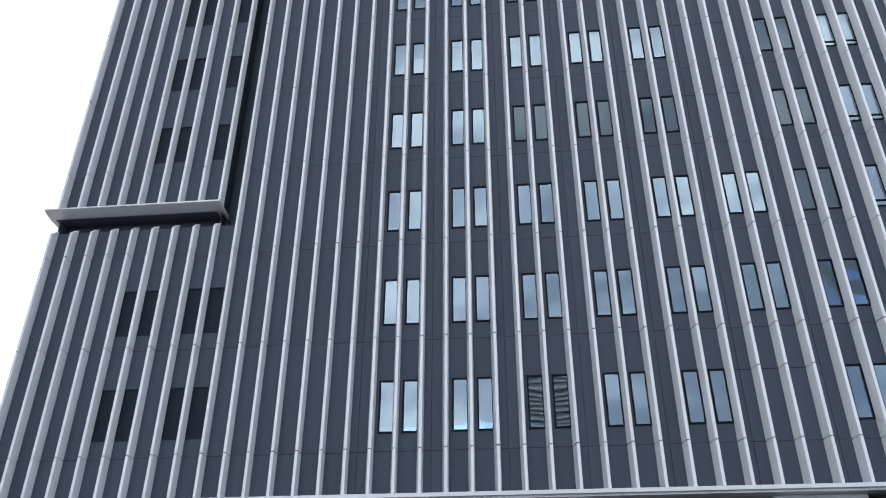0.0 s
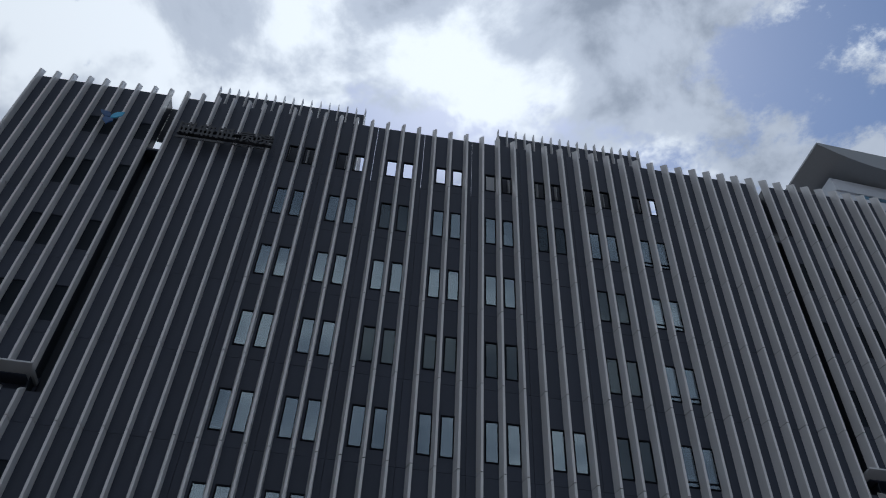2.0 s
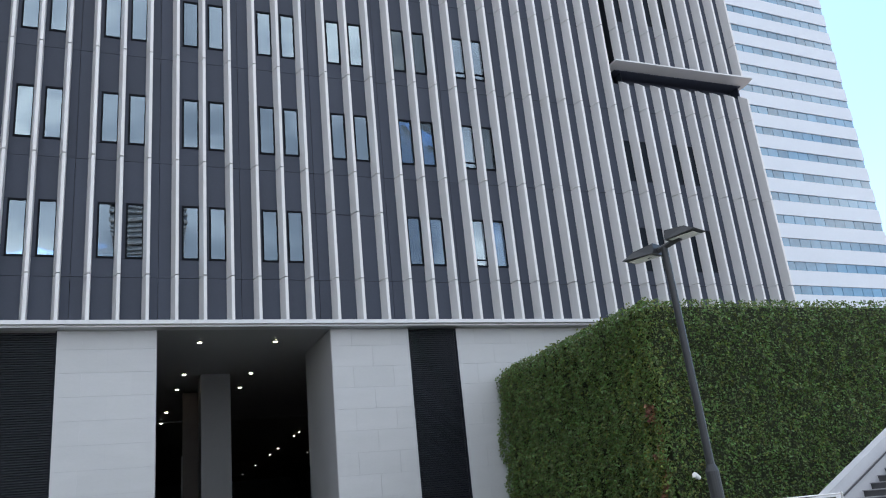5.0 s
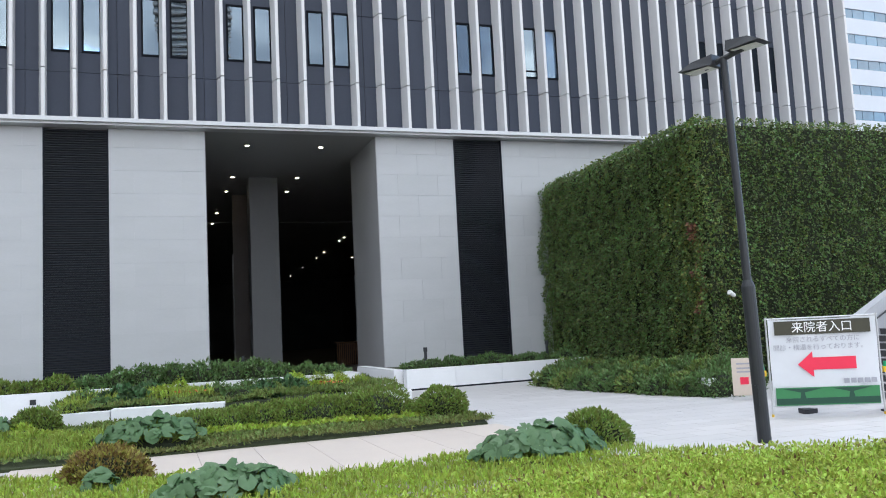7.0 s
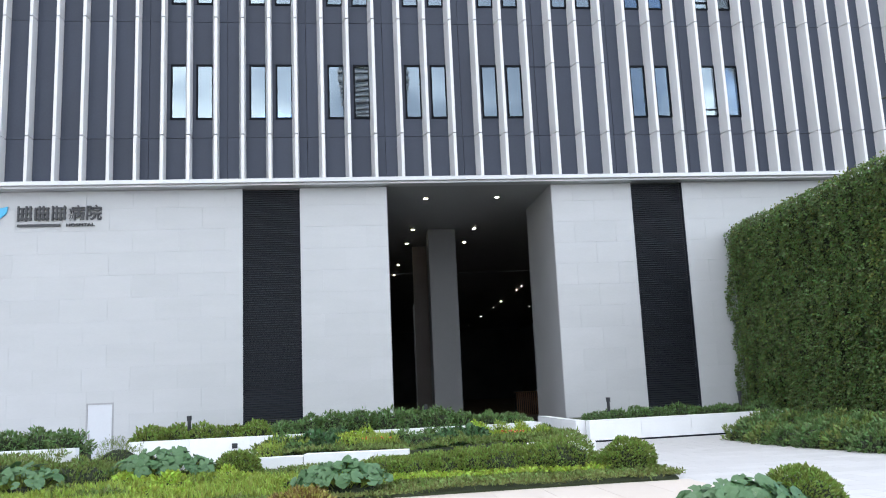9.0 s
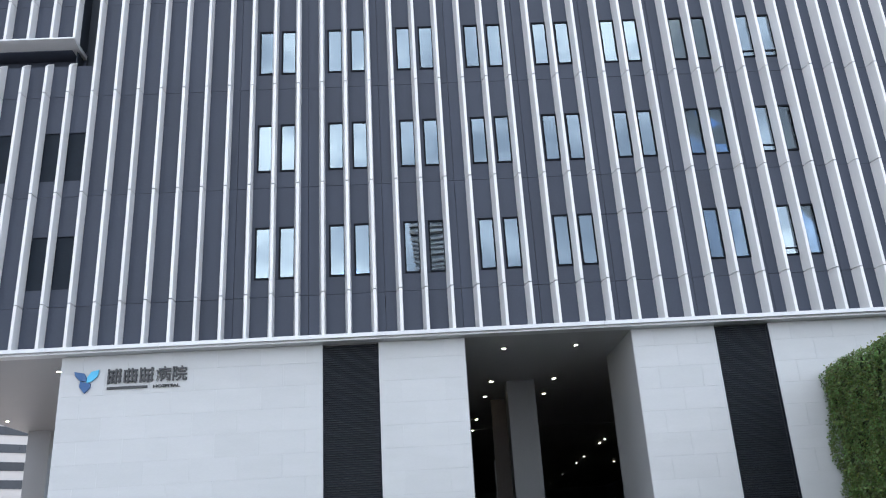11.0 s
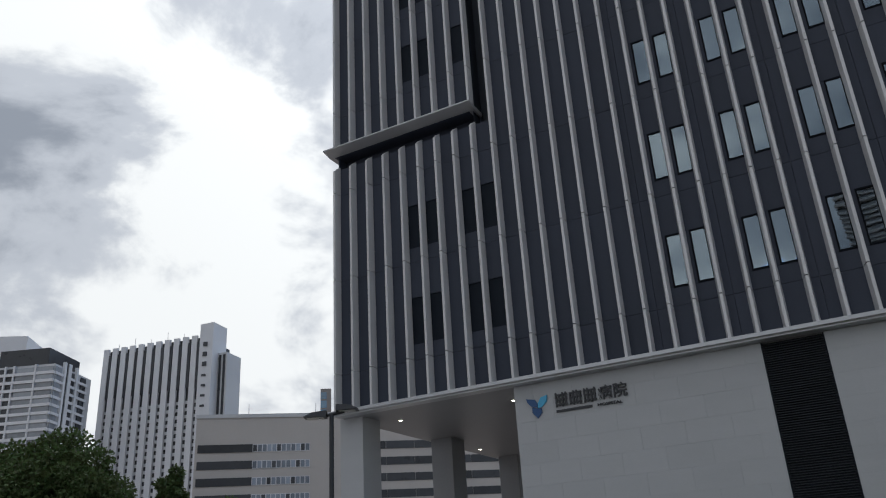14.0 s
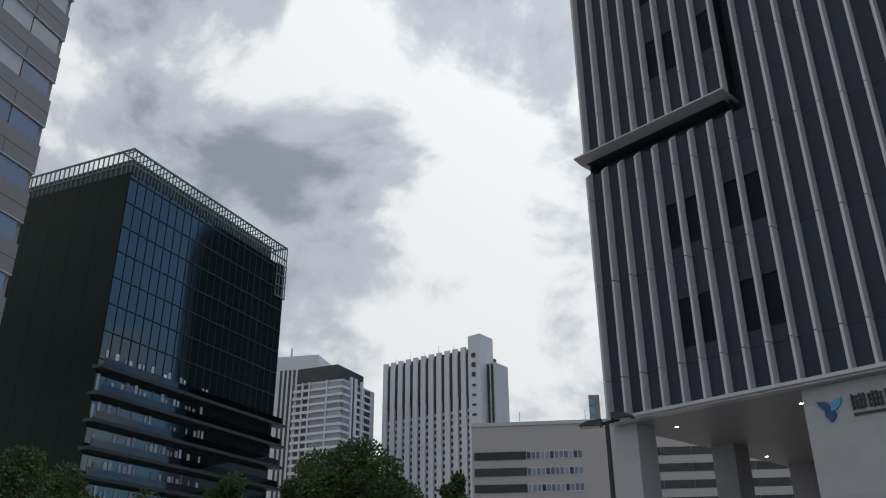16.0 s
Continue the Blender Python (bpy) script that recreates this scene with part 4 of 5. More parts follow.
for i in range(26):
    x = -1.9 + 7.6 * ((i * 0.618) % 1)
    y = 21.3 + 2.5 * ((i * 0.414) % 1)
    k = i % 4
    mound("tier_plant", x, y, r2.uniform(0.25, 0.5), r2.uniform(0.22, 0.4), r2.uniform(0.24, 0.5), 420, (0.12, 0.1, 0.16, 0.09)[k], (L_GRASS, L_DARK, L_BIG, L_LIME)[k], ("fresh green tufted plant", "dark green low plant", "blue-green leafy plant", "lime-green leafy plant")[k] + " behind the seat walls", "plant", 0.34, (0.2, 0.45, 0.6, 0.6)[k], 0.0, group="plants behind the seat walls", spread=0.8)
for i in range(30):
    x = -10.5 + 10.0 * ((i * 0.618) % 1)
    y = 15.2 + 3.2 * ((i * 0.271) % 1)
    k = i % 4
    mound("bed_plant", x, y, r2.uniform(0.25, 0.5), r2.uniform(0.22, 0.4), r2.uniform(0.18, 0.36), 420, (0.13, 0.09, 0.11, 0.09)[k], (L_GRASS, L_COVER, L_LIME, L_LIME)[k], ("fresh green tufted plant", "olive-green low plant", "lime-green leafy plant", "lime-green leafy plant")[k] + " of the middle bed", "plant", 0.04, (0.2, 0.45, 0.6, 0.6)[k], 0.0, group="plants of the middle bed", spread=0.8)
# shrubs along the white wall
x = -5.7
while x < 5.4:
    tall = 0.42 + 0.28 * max(0, 1 - abs(x - 1.5) / 3.5) + r2.uniform(-0.08, 0.12)
    mound("wall_shrub", x, 25.6 + r2.uniform(-0.2, 0.3), 0.55, 0.6, tall, 900, 0.13, L_DARK if x > -2.2 else L_BOX, "dark green shrub in the raised planter" if x > -2.2 else "olive-green shrub in the raised planter", "bush", 0.55, 0.4, 0.0, group="shrubs of the raised planter", spread=0.7)
    x += 0.78
x = 8.0
while x < 13.8:
    mound("wall_shrub", x, 26.0 + r2.uniform(-0.1, 0.3), 0.5, 0.5, 0.34 + r2.uniform(-0.08, 0.14), 700, 0.11, L_DARK, "low dark shrub in the raised planter", "bush", 0.5, 0.4, 0.0, group="shrubs of the raised planter", spread=0.7)
    x += 0.72
x = -13.0
while x < -7.2:
    mound("wall_shrub", x, 23.85 + r2.uniform(-0.1, 0.2), 0.6, 0.5, 0.5 + r2.uniform(-0.08, 0.14), 900, 0.12, L_DARK, "dark green shrub in the raised planter", "bush", 0.55, 0.4, 0.0, group="shrubs of the raised planter", spread=0.7)
    x += 0.8
# shrubs at the foot of the ivy wall
for i in range(15):
    f = i / 14
    x, y = 11.75 + 1.1 * f, 23.4 - 6.4 * f
    for dx in (-0.35, 0.65):
        mound("foot_shrub", x + dx + r2.uniform(-0.2, 0.2), y - (0.5 if dx < 0 else -0.1), 0.72, 0.66, (0.5 if dx < 0 else 0.72) + r2.uniform(-0.08, 0.1), 1000, 0.12, L_DARK if i % 3 else L_COVER, "dark green spreading shrub at the ivy wall", "bush", 0.0, 0.42, 0.0, group="shrubs before the ivy wall", spread=0.7)


def broad_plant(cx, cy, rx, ry, h, n, z0=0.12):
    """A clump of broad round leaves on stalks; each leaf is a shallow dish with a notch at the stalk."""
    t = thing("broad_leaf_plant", (cx, cy, z0), "clump of broad round blue-green leaves", "plant", "broad-leaved clumps")
    seg = 11
    s = Shape()
    s.v = [(0, 0, 0)]
    for ring, (rad, dz) in enumerate(((0.55, 0.045), (1.0, 0.015))):
        for g in range(seg):
            a = 0.35 + (6.28318 - 0.7) * g / (seg - 1)
            k = rad * (1 + 0.07 * math.sin(a * 5)) * (0.92 if abs(a - 3.14) > 0.3 else 1.08)
            s.v.append((-k * math.cos(a) * 0.5, k * math.sin(a) * 0.5, dz * (1 + 0.9 * math.sin(a * 4 + ring))))
    s.f = [(0, 1 + g, 2 + g) for g in range(seg - 1)] + [(1 + g, 1 + seg + g, 2 + seg + g, 2 + g) for g in range(seg - 1)]
    me = s.mesh("leaf", L_BIG, True)
    stalks = Shape()
    for i in range(n):
        a, r = r2.uniform(0, 6.283), math.sqrt(r2.uniform(0.0, 1))
        x, y = rx * r * math.cos(a), ry * r * math.sin(a)
        z = h * (1.0 - 0.6 * r * r) * r2.uniform(0.72, 1.05)
        sz = r2.uniform(0.15, 0.26)
        m = Matrix.Translation((x, y, z)) @ pose(0, 0, 0, 30 * r2.uniform(-1, 1) + 14 - 42 * r * math.sin(a), 42 * r * math.cos(a) + 30 * r2.uniform(-1, 1), 0) @ pose(0, 0, 0, 0, 0, r2.uniform(0, 360)) @ Matrix.Scale(sz, 4)
        part("leaf", me, None, t, "", m)
        stalks.tube((x * 0.4, y * 0.4, 0), (x, y, z), 0.008, 0.006, 4)
    part("stem_core", stalks, L_GRASS, t)
    # dome under the leaves, coloured as the shade between the stalks
    dome = Shape()
    for r in range(5):
        a = 1.5708 * r / 4.2
        dome.v += [(rx * 0.88 * math.cos(a) * math.cos(0.5236 * g), ry * 0.88 * math.cos(a) * math.sin(0.5236 * g), h * 0.5 * math.sin(a) - 0.12) for g in range(12)]
    dome.f = [(r * 12 + g, r * 12 + (g + 1) % 12, r * 12 + 12 + (g + 1) % 12, r * 12 + 12 + g) for r in range(4) for g in range(12)] + [tuple(range(48, 60))]
    part("core", dome, M_LEAF_SHADE, t)


broad_plant(0.75, 10.5, 0.85, 0.5, 0.45, 230, -0.07)
broad_plant(5.05, 10.75, 1.0, 0.5, 0.55, 250, -0.05)
broad_plant(-0.12, 15.3, 0.85, 0.5, 0.55, 200)
broad_plant(-3.9, 18.9, 1.15, 0.7, 0.68, 240)
broad_plant(-6.3, 17.6, 0.9, 0.6, 0.6, 110)
broad_plant(-0.75, 11.7, 0.25, 0.2, 0.34, 26, -0.05)

# ---- ivy-covered block ----
settle()
IV = [(14.42, 18.75), (27.0, 18.75), (27.0, 29.85), (14.93, 29.85)]
IVH = 7.62
ivy = thing("ivy_wall", (0, 0, 0), "tall block wall fully covered in green ivy leaves", "ivy wall")
# solid core, its near-black colour painted as shade behind the ivy
part("wall_core", Shape().prism([(x + (0.22 if x < 20 else 0), y + (0.22 if y < 20 else 0)) for x, y in IV], 0, IVH - 0.15), M_LEAF_SHADE, ivy, "near-black core painted as the shade behind the leaves")


def ivy_face(a, c, n, lo=0.0, hi=None):
    a, c = np.array(a), np.array(c)
    d = c - a
    out = np.array([d[1], -d[0]]) / np.linalg.norm(d)
    u = rng.uniform(0, 1, n)
    z = rng.uniform(lo, hi or IVH + 0.08, n)
    bulge = np.array([0.18 * noise.noise(Vector((q * np.linalg.norm(d) * 0.7, w * 0.5, 1.0))) + 0.20 * noise.noise(Vector((q * np.linalg.norm(d) * 2.4, w * 1.7, 5.0))) + 0.10 * noise.noise(Vector((q * np.linalg.norm(d) * 6, w * 5, 9.0))) for q, w in zip(u, z)])
    rounded = -0.25 * np.clip((z - IVH + 0.35) / 0.4, 0, 1) ** 2
    p = a + d * u[:, None] + out * (bulge + rounded + rng.uniform(-0.05, 0.1, n))[:, None]
    pts = np.column_stack([p, z])
    nr = np.column_stack([np.tile(out, (n, 1)) * 0.6, np.full(n, -0.5)])
    return pts, nr


def add_ivy(name, sets, size, material, label=""):
    pts, nr = np.concatenate([s[0] for s in sets]), np.concatenate([s[1] for s in sets])
    tagged(part(name, leaf_mesh(name, pts, nr, size, 0.72, material, droop=0.2, spread=0.45), None, ivy, label), kind="stuff")


add_ivy("ivy_leaves", [ivy_face(IV[3], IV[0], 66000), ivy_face(IV[0], IV[1], 42000)], 0.078, L_IVY)
# lighter yellow-green leaves strewn in as painted highlights, most near the corner
add_ivy("young_ivy_leaves", [ivy_face(IV[0], IV[1], 3500), ivy_face(IV[3], IV[0], 6000), ivy_face((14.5, 20.5), IV[0], 2200), ivy_face(IV[0], (15.6, 18.75), 900)], 0.08, L_IVY_Y, "yellow-green ivy leaves coloured as highlights")
add_ivy("dry_ivy_leaves", [ivy_face((14.48, 19.25), (14.46, 19.0), 520, lo=2.2, hi=4.7)], 0.11, leafmat("dry_brown_leaf", (0.16, 0.075, 0.04), 0.4, 0.6, 0.06, 0.15), "dry brown trail of ivy")
tn = 9000
tx, ty = rng.uniform(14.5, 23.0, tn), rng.uniform(19.2, 29.8, tn)
keep = tx > 14.5 + (ty - 19.1) * 0.05
add_ivy("top_ivy_leaves", [(np.column_stack([tx, ty, np.full(tn, IVH) + rng.uniform(-0.1, 0.12, tn)])[keep], np.tile([0, -0.3, 0.8], (tn, 1))[keep])], 0.085, L_IVY_Y, "bright fresh leaves along the top")
spot = thing("wall_spotlight", (14.98, 18.55, 2.65), "small white spotlight fixed on the ivy wall", "spotlight")
part("arm", Shape().tube((0.1, 0.3, 0.0), (0, 0, 0), 0.02, 0.02, 8), M_ENAMEL, spot)
part("head", Shape().tube((-0.1, -0.06, 0.05), (0.1, 0.02, -0.04), 0.07, 0.055, 12), M_ENAMEL, spot, smooth=False)
built.update(bpy.data.objects)
solo("white_block", Shape().prism([(12.2, 16.3), (12.68, 16.3), (12.68, 16.75), (12.2, 16.75)], 0, 0.42), M_WHITEWALL, "small white stone block beside the shrubs", "stone block")

# ---- stairs behind the banner ----
stair = thing("outdoor_stairs", (14.0, 13.2, 0), "white stone stairs with a sloping parapet and dark treads", "stairs")
M_PARAPET = mat("grey_white_stair_stone", (0.42, 0.43, 0.46), 0.7, 0, 0.1, 1.1, 25, bump=0.05)
M_NOSING = mat("worn_grey_nosing", (0.26, 0.26, 0.275), 0.75, 0, 0.15, 2, 30)
M_TREAD = mat("dark_stone_riser", (0.06, 0.06, 0.065), 0.6, 0, 0.15, 2, 30)
for i in range(16):
    z = 0.155 * (i + 1)
    part("riser", Shape().box(0.30 * i, 5.2, 0, 2.0, z - 0.155, z - 0.02), M_TREAD, stair)
    part("tread", Shape().box(0.30 * i - 0.03, 5.2, 0, 2.0, z - 0.02, z), M_NOSING, stair)
par = Shape()
par.v = [(x, y, z) for y in (2.0, 2.28) for x, z in ((0.1, 0), (5.4, 0), (5.4, 3.55), (0.1, 0.82))]
par.f = [(0, 1, 2, 3), (7, 6, 5, 4), (0, 4, 5, 1), (1, 5, 6, 2), (2, 6, 7, 3), (3, 7, 4, 0)]
part("parapet", par, M_PARAPET, stair, "smooth white sloping parapet")
rail = part("handrail", Shape().tube((0.3, 1.93, 0.62), (5.3, 1.93, 3.2), 0.022, 0.022), M_POLE, stair, "dark round handrail")
for i in range(5):
    part("bracket", Shape().tube((0.6 + i, 1.93, 0.77 + i * 0.516), (0.6 + i, 2.0, 0.72 + i * 0.516), 0.012, 0.012, 6), M_POLE, rail)

# ---- banner on a barricade ----
M_BANNER = mat("white_vinyl_banner", (0.62, 0.63, 0.66), 0.45, 0, 0.05, 1.2, 8, bump=0.15, bump_scale=3)
M_BROWN = mat("dark_brown_print", (0.045, 0.042, 0.025), 0.5, 0, 0.2, 2, 10)
M_REDP = mat("red_print", (0.72, 0.025, 0.07), 0.5, 0, 0.06, 2, 10)
M_GREENP = mat("green_print", (0.045, 0.20, 0.07), 0.5, 0, 0.1, 2, 10)
M_DGREEN = mat("dark_green_print", (0.012, 0.06, 0.035), 0.5, 0, 0.1, 2, 10)
M_INK = mat("faded_grey_ink", (0.34, 0.34, 0.38), 0.6, 0, 0.1, 3, 20)
M_WHITEP = mat("white_print", (0.8, 0.8, 0.8), 0.5, 0, 0.03, 2, 10)
M_STEEL = mat("galvanised_pipe", (0.55, 0.55, 0.56), 0.35, 0.7, 0.1, 6, 40)
M_YEL = mat("yellow_plastic_clamp", (0.65, 0.42, 0.02), 0.45, 0, 0.08, 5, 30)
M_GRN = mat("green_plastic_cap", (0.02, 0.32, 0.13), 0.45, 0, 0.08, 5, 30)
ban = thing("banner_sign", pose(10.55, 12.29, 0, 0, 0, -29.4), "white visitor-entrance banner with a red arrow on a pipe frame", "sign")
BW, BZ0, BZ1 = 1.84, 0.18, 1.755
sheet = Shape()
nx, nz = 24, 16
for k in range(2):
    for j in range(nz + 1):
        for i in range(nx + 1):
            u, v = i / nx, j / nz
            sheet.v.append((BW * u, 0.012 * math.sin(7 * u + 3 * v) + 0.008 * math.sin(17 * u - 9 * v) + 0.004 * k, BZ0 + (BZ1 - BZ0) * v - 0.012 * math.sin(3.14 * u) * v))
o = (nx + 1) * (nz + 1)
for j in range(nz):
    for i in range(nx):
        a = j * (nx + 1) + i
        sheet.f += [(a, a + 1, a + nx + 2, a + nx + 1), (o + a + nx + 1, o + a + nx + 2, o + a + 1, o + a)]
cloth = part("banner", sheet, M_BANNER, ban, smooth=True)
part("heading_panel", Shape().box(0.10, BW - 0.10, -0.030, -0.026, 1.47, 1.72), M_BROWN, cloth, "dark brown heading panel")
part("green_band", Shape().box(0.04, BW - 0.04, -0.030, -0.026, 0.20, 0.52), M_GREENP, cloth, "green printed band")
part("dark_band", Shape().box(0.04, BW - 0.04, -0.036, -0.032, 0.22, 0.33), M_DGREEN, cloth)
for x in (0.5, 1.33):
    s = Shape()
    s.v = [(x + px, y, pz) for y in (-0.036, -0.032) for px, pz in ((-0.05, 0.33), (0.05, 0.33), (0.03, 0.43), (0.34, 0.50), (-0.34, 0.50), (-0.03, 0.43))]
    s.f = [(0, 1, 2, 3, 4, 5), (11, 10, 9, 8, 7, 6)] + [(i, 6 + i, 6 + (i + 1) % 6, (i + 1) % 6) for i in range(6)]
    part("tree_print", s, M_DGREEN, cloth)
s = Shape()
ar = [(0.46, 0.93), (0.72, 1.16), (0.72, 1.05), (1.45, 1.05), (1.45, 0.83), (0.72, 0.83), (0.72, 0.70)]
s.v = [(x, y, z) for y in (-0.030, -0.026) for x, z in ar]
s.f = [tuple(range(7)), tuple(reversed(range(7, 14)))] + [(i, 7 + i, 7 + (i + 1) % 7, (i + 1) % 7) for i in range(7)]
part("red_arrow", s, M_REDP, cloth, "large red arrow")


def writing(body, size, x, z, y, material, parent):
    cu = bpy.data.curves.new("writing", "FONT")
    cu.body, cu.size, cu.extrude, cu.align_x = body, size, 0.0015, "CENTER"
    cu.materials.append(material)
    ob = new("writing", cu)
    ob.matrix_basis = pose(x, y, z, 90, 0, 0)
    ob.parent = parent
    return ob


writing("来院者入口", 0.21, BW / 2, 1.525, -0.034, M_WHITEP, cloth)
writing("来院されるすべての方に", 0.115, BW / 2, 1.34, -0.026, M_INK, cloth)
writing("問診・検温を行っております。", 0.115, BW / 2 - 0.06, 1.20, -0.026, M_INK, cloth)
for i in range(5):
    part("small_bar", Shape().box(1.22 + 0.115 * i, 1.31 + 0.115 * i, -0.030, -0.026, 0.575, 0.66), M_INK, cloth)
for x in (-0.03, BW + 0.03):
    fr = part("upright_pipe", Shape().tube((x, 0.03, 0.0), (x, 0.03, 1.80), 0.017, 0.017), M_STEEL, ban)
    part("foot_cap", Shape().tube((x, 0.03, 0.0), (x, 0.03, 0.05), 0.022, 0.022), M_YEL, fr)
part("top_pipe", Shape().tube((-0.05, 0.03, 1.77), (BW + 0.05, 0.03, 1.77), 0.015, 0.015), M_STEEL, ban)
part("bottom_pipe", Shape().tube((-0.05, 0.03, 0.19), (BW + 0.05, 0.03, 0.19), 0.015, 0.015), M_STEEL, ban)
for x in (-0.13, BW + 0.13):
    barr = thing("barricade", pose(10.55, 12.29, 0, 0, 0, -29.4) @ Matrix.Translation((x, 0.1, 0)), "pipe barricade with yellow clamp and green cap", "barricade", "barricades at the banner")
    for dx, y0 in ((-0.02, -0.22), (0.05, 0.22)):
        part("leg", Shape().tube((dx, y0, 0.0), (dx * 0.3, 0, 0.80), 0.017, 0.017), M_STEEL, barr)
    part("clamp", Shape().prism([(-0.05, -0.05), (0.05, -0.05), (0.05, 0.05), (-0.05, 0.05)], 0.74, 0.84), M_YEL, barr, "yellow plastic clamp")
    part("cap", Shape().tube((0, 0, 0.84), (0, 0, 0.93), 0.04, 0.03, 12), M_GRN, barr, "green plastic cap")
    if x > BW:
        # two striped bars clamped to the outer barricade
        for end in (Vector((0.95, 0.35, 0.98)), Vector((0.95, -0.12, 0.52))):
            first = Vector((0.0, 0.0, 0.79))
            for i in range(8):
                part("bar_length", Shape().tube(first.lerp(end, i / 8), first.lerp(end, (i + 1) / 8), 0.017, 0.017, 8), M_DARK if i % 2 else M_YEL, barr)
cone = thing("traffic_cone", pose(10.55, 12.29, 0, 0, 0, -29.4) @ Matrix.Translation((BW + 0.3, 0.36, 0)), "red plastic traffic cone behind the banner", "traffic cone")
part("base", Shape().prism([(-0.18, -0.18), (0.18, -0.18), (0.18, 0.18), (-0.18, 0.18)], 0, 0.035), M_DARK, cone, "black rubber base")
part("body", Shape().tube((0, 0, 0.035), (0, 0, 0.72), 0.14, 0.035, 20), mat("red_cone_plastic", (0.62, 0.05, 0.035), 0.45, 0, 0.1, 4, 30), cone)
for a in ((12.6, 11.2), (11.4, 12.4)):
    solo("sandbag", Shape().prism([(-0.16, -0.1), (-0.1, -0.13), (0.12, -0.12), (0.17, -0.05), (0.15, 0.1), (-0.1, 0.13)], 0, 0.09, [0.07, 0.08, 0.09, 0.06, 0.08, 0.09]), M_POLE, "dark ballast bag beneath the banner", "ballast", "ballast bags", at=(a[0], a[1], 0))
# small poster board
pst = thing("poster_stand", pose(12.0, 15.3, 0, 0, 0, -35), "small beige poster board leaning on a stand", "sign")
part("board", Shape().box(0.06, 0.56, 0, 0.03, 0.1, 0.92), mat("beige_poster", (0.58, 0.50, 0.42), 0.6, 0, 0.08, 3, 20), pst)
part("red_mark", Shape().box(0.22, 0.4, -0.006, -0.002, 0.34, 0.5), M_REDP, pst)
for z in (0.6, 0.68, 0.78):
    part("small_bar", Shape().box(0.16, 0.46, -0.006, -0.002, z, z + 0.035), M_INK, pst)
for x in (0.02, 0.58):
    part("leg", Shape().tube((x, 0.02, 0.12), (x, 0.2, 0.0), 0.015, 0.015, 6), M_STEEL, pst)
    part("foot", Shape().tube((x, 0.015, 0.0), (x, 0.015, 0.12), 0.015, 0.015, 6), M_STEEL, pst)

# small bollard lights in the planters
for x, y, z in ((-4.5, 25.4, 0.6), (8.4, 25.9, 0.55), (13.0, 26.2, 0.55), (2.5, 25.8, 0.6)):
    bl = thing("garden_light", (x, y, z), "small dark upright garden light", "garden light", "garden lights")
    part("post", Shape().tube((0, 0, 0), (0, 0, 0.62), 0.05, 0.05, 12), M_POLE, bl)
    part("head", Shape().tube((0, 0, 0.62), (0, 0, 0.76), 0.07, 0.07, 12), M_POLE, bl)
solo("wall_outlet", Shape().box(-3.15, -3.0, 24.36, 24.40, 0.42, 0.56), M_POLE, "small dark square outlet on the planter wall", "outlet")


# ---- street lamps ----
def street_lamp(x, y, h, turn, label, lean=0.0):
    t = thing("street_lamp", pose(x, y, 0, 0, lean, 0) @ pose(0, 0, 0, 0, 0, turn), label, "street lamp", "street lamps")
    pole = part("pole", Shape().tube((0, 0, 2.35), (0, 0, h), 0.062, 0.055, 16), M_POLE, t, smooth=False)
    part("base_sleeve", Shape().tube((0, 0, 0), (0, 0, 2.3), 0.10, 0.10, 18).tube((0, 0, 2.3), (0, 0, 2.4), 0.10, 0.065, 18), M_POLE, t)
    part("hatch", Shape().box(-0.04, 0.04, -0.115, -0.09, 0.55, 0.85), M_POLE, t)
    part("crossbar", Shape().tube((-0.32, 0, h - 0.06), (0.32, 0, h + 0.06), 0.045, 0.045, 10), M_POLE, t)
    for sgn, zz2 in ((-1, h - 0.08), (1, h + 0.06)):
        s = Shape()
        x0, x1 = sgn * 0.12, sgn * 0.68
        s.v = [(x0, -0.16, zz2), (x1, -0.2, zz2 + 0.02), (x1, 0.2, zz2 + 0.02), (x0, 0.16, zz2), (x0, -0.12, zz2 + 0.17), (x1 - sgn * 0.2, -0.14, zz2 + 0.13), (x1 - sgn * 0.2, 0.14, zz2 + 0.13), (x0, 0.12, zz2 + 0.17)]
        s.f = [(0, 1, 2, 3), (7, 6, 5, 4), (0, 4, 5, 1), (1, 5, 6, 2), (2, 6, 7, 3), (3, 7, 4, 0)]
        head = part("lamp_head", s, M_POLE, t)
        part("diffuser", Shape().box(min(sgn * 0.19, sgn * 0.60), max(sgn * 0.19, sgn * 0.60), -0.13, 0.13, zz2 - 0.012, zz2 - 0.002), M_DIFF, head, "pale lamp glass")
    return t


street_lamp(8.37, 10.05, 5.80, -68, "dark grey twin-headed street lamp rising from the hedge", -1.6)
settle()
street_lamp(-12.15, 16.65, 6.3, 28, "dark grey twin-headed street lamp before the open corner")

# ---- the city around ----
M_DGLASS = mat("dark_curtain_glass", (0.006, 0.011, 0.012), 0.05, 0, 0.1, 0.05, 1, spec=0.5, ior=2.1)
M_DGLASS.node_tree.nodes["Principled BSDF"].inputs["Specular Tint"].default_value = (0.48, 0.66, 0.74, 1)
# side glass: its dark green reflection is put into the base colour
M_SIDE = mat("side_glass_painted_reflection", (0.004, 0.013, 0.009), 0.25, 0, 0.5, 0.06, 0.5, spec=0.25, ior=1.25)
M_MULL = mat("dark_green_mullion", (0.026, 0.034, 0.034), 0.4, 0.4, 0.1, 1, 8)
M_BLINDS = mat("pale_room_blind", (0.55, 0.57, 0.58), 0.6, 0, 0.2, 0.5, 3, rnd=0.5)
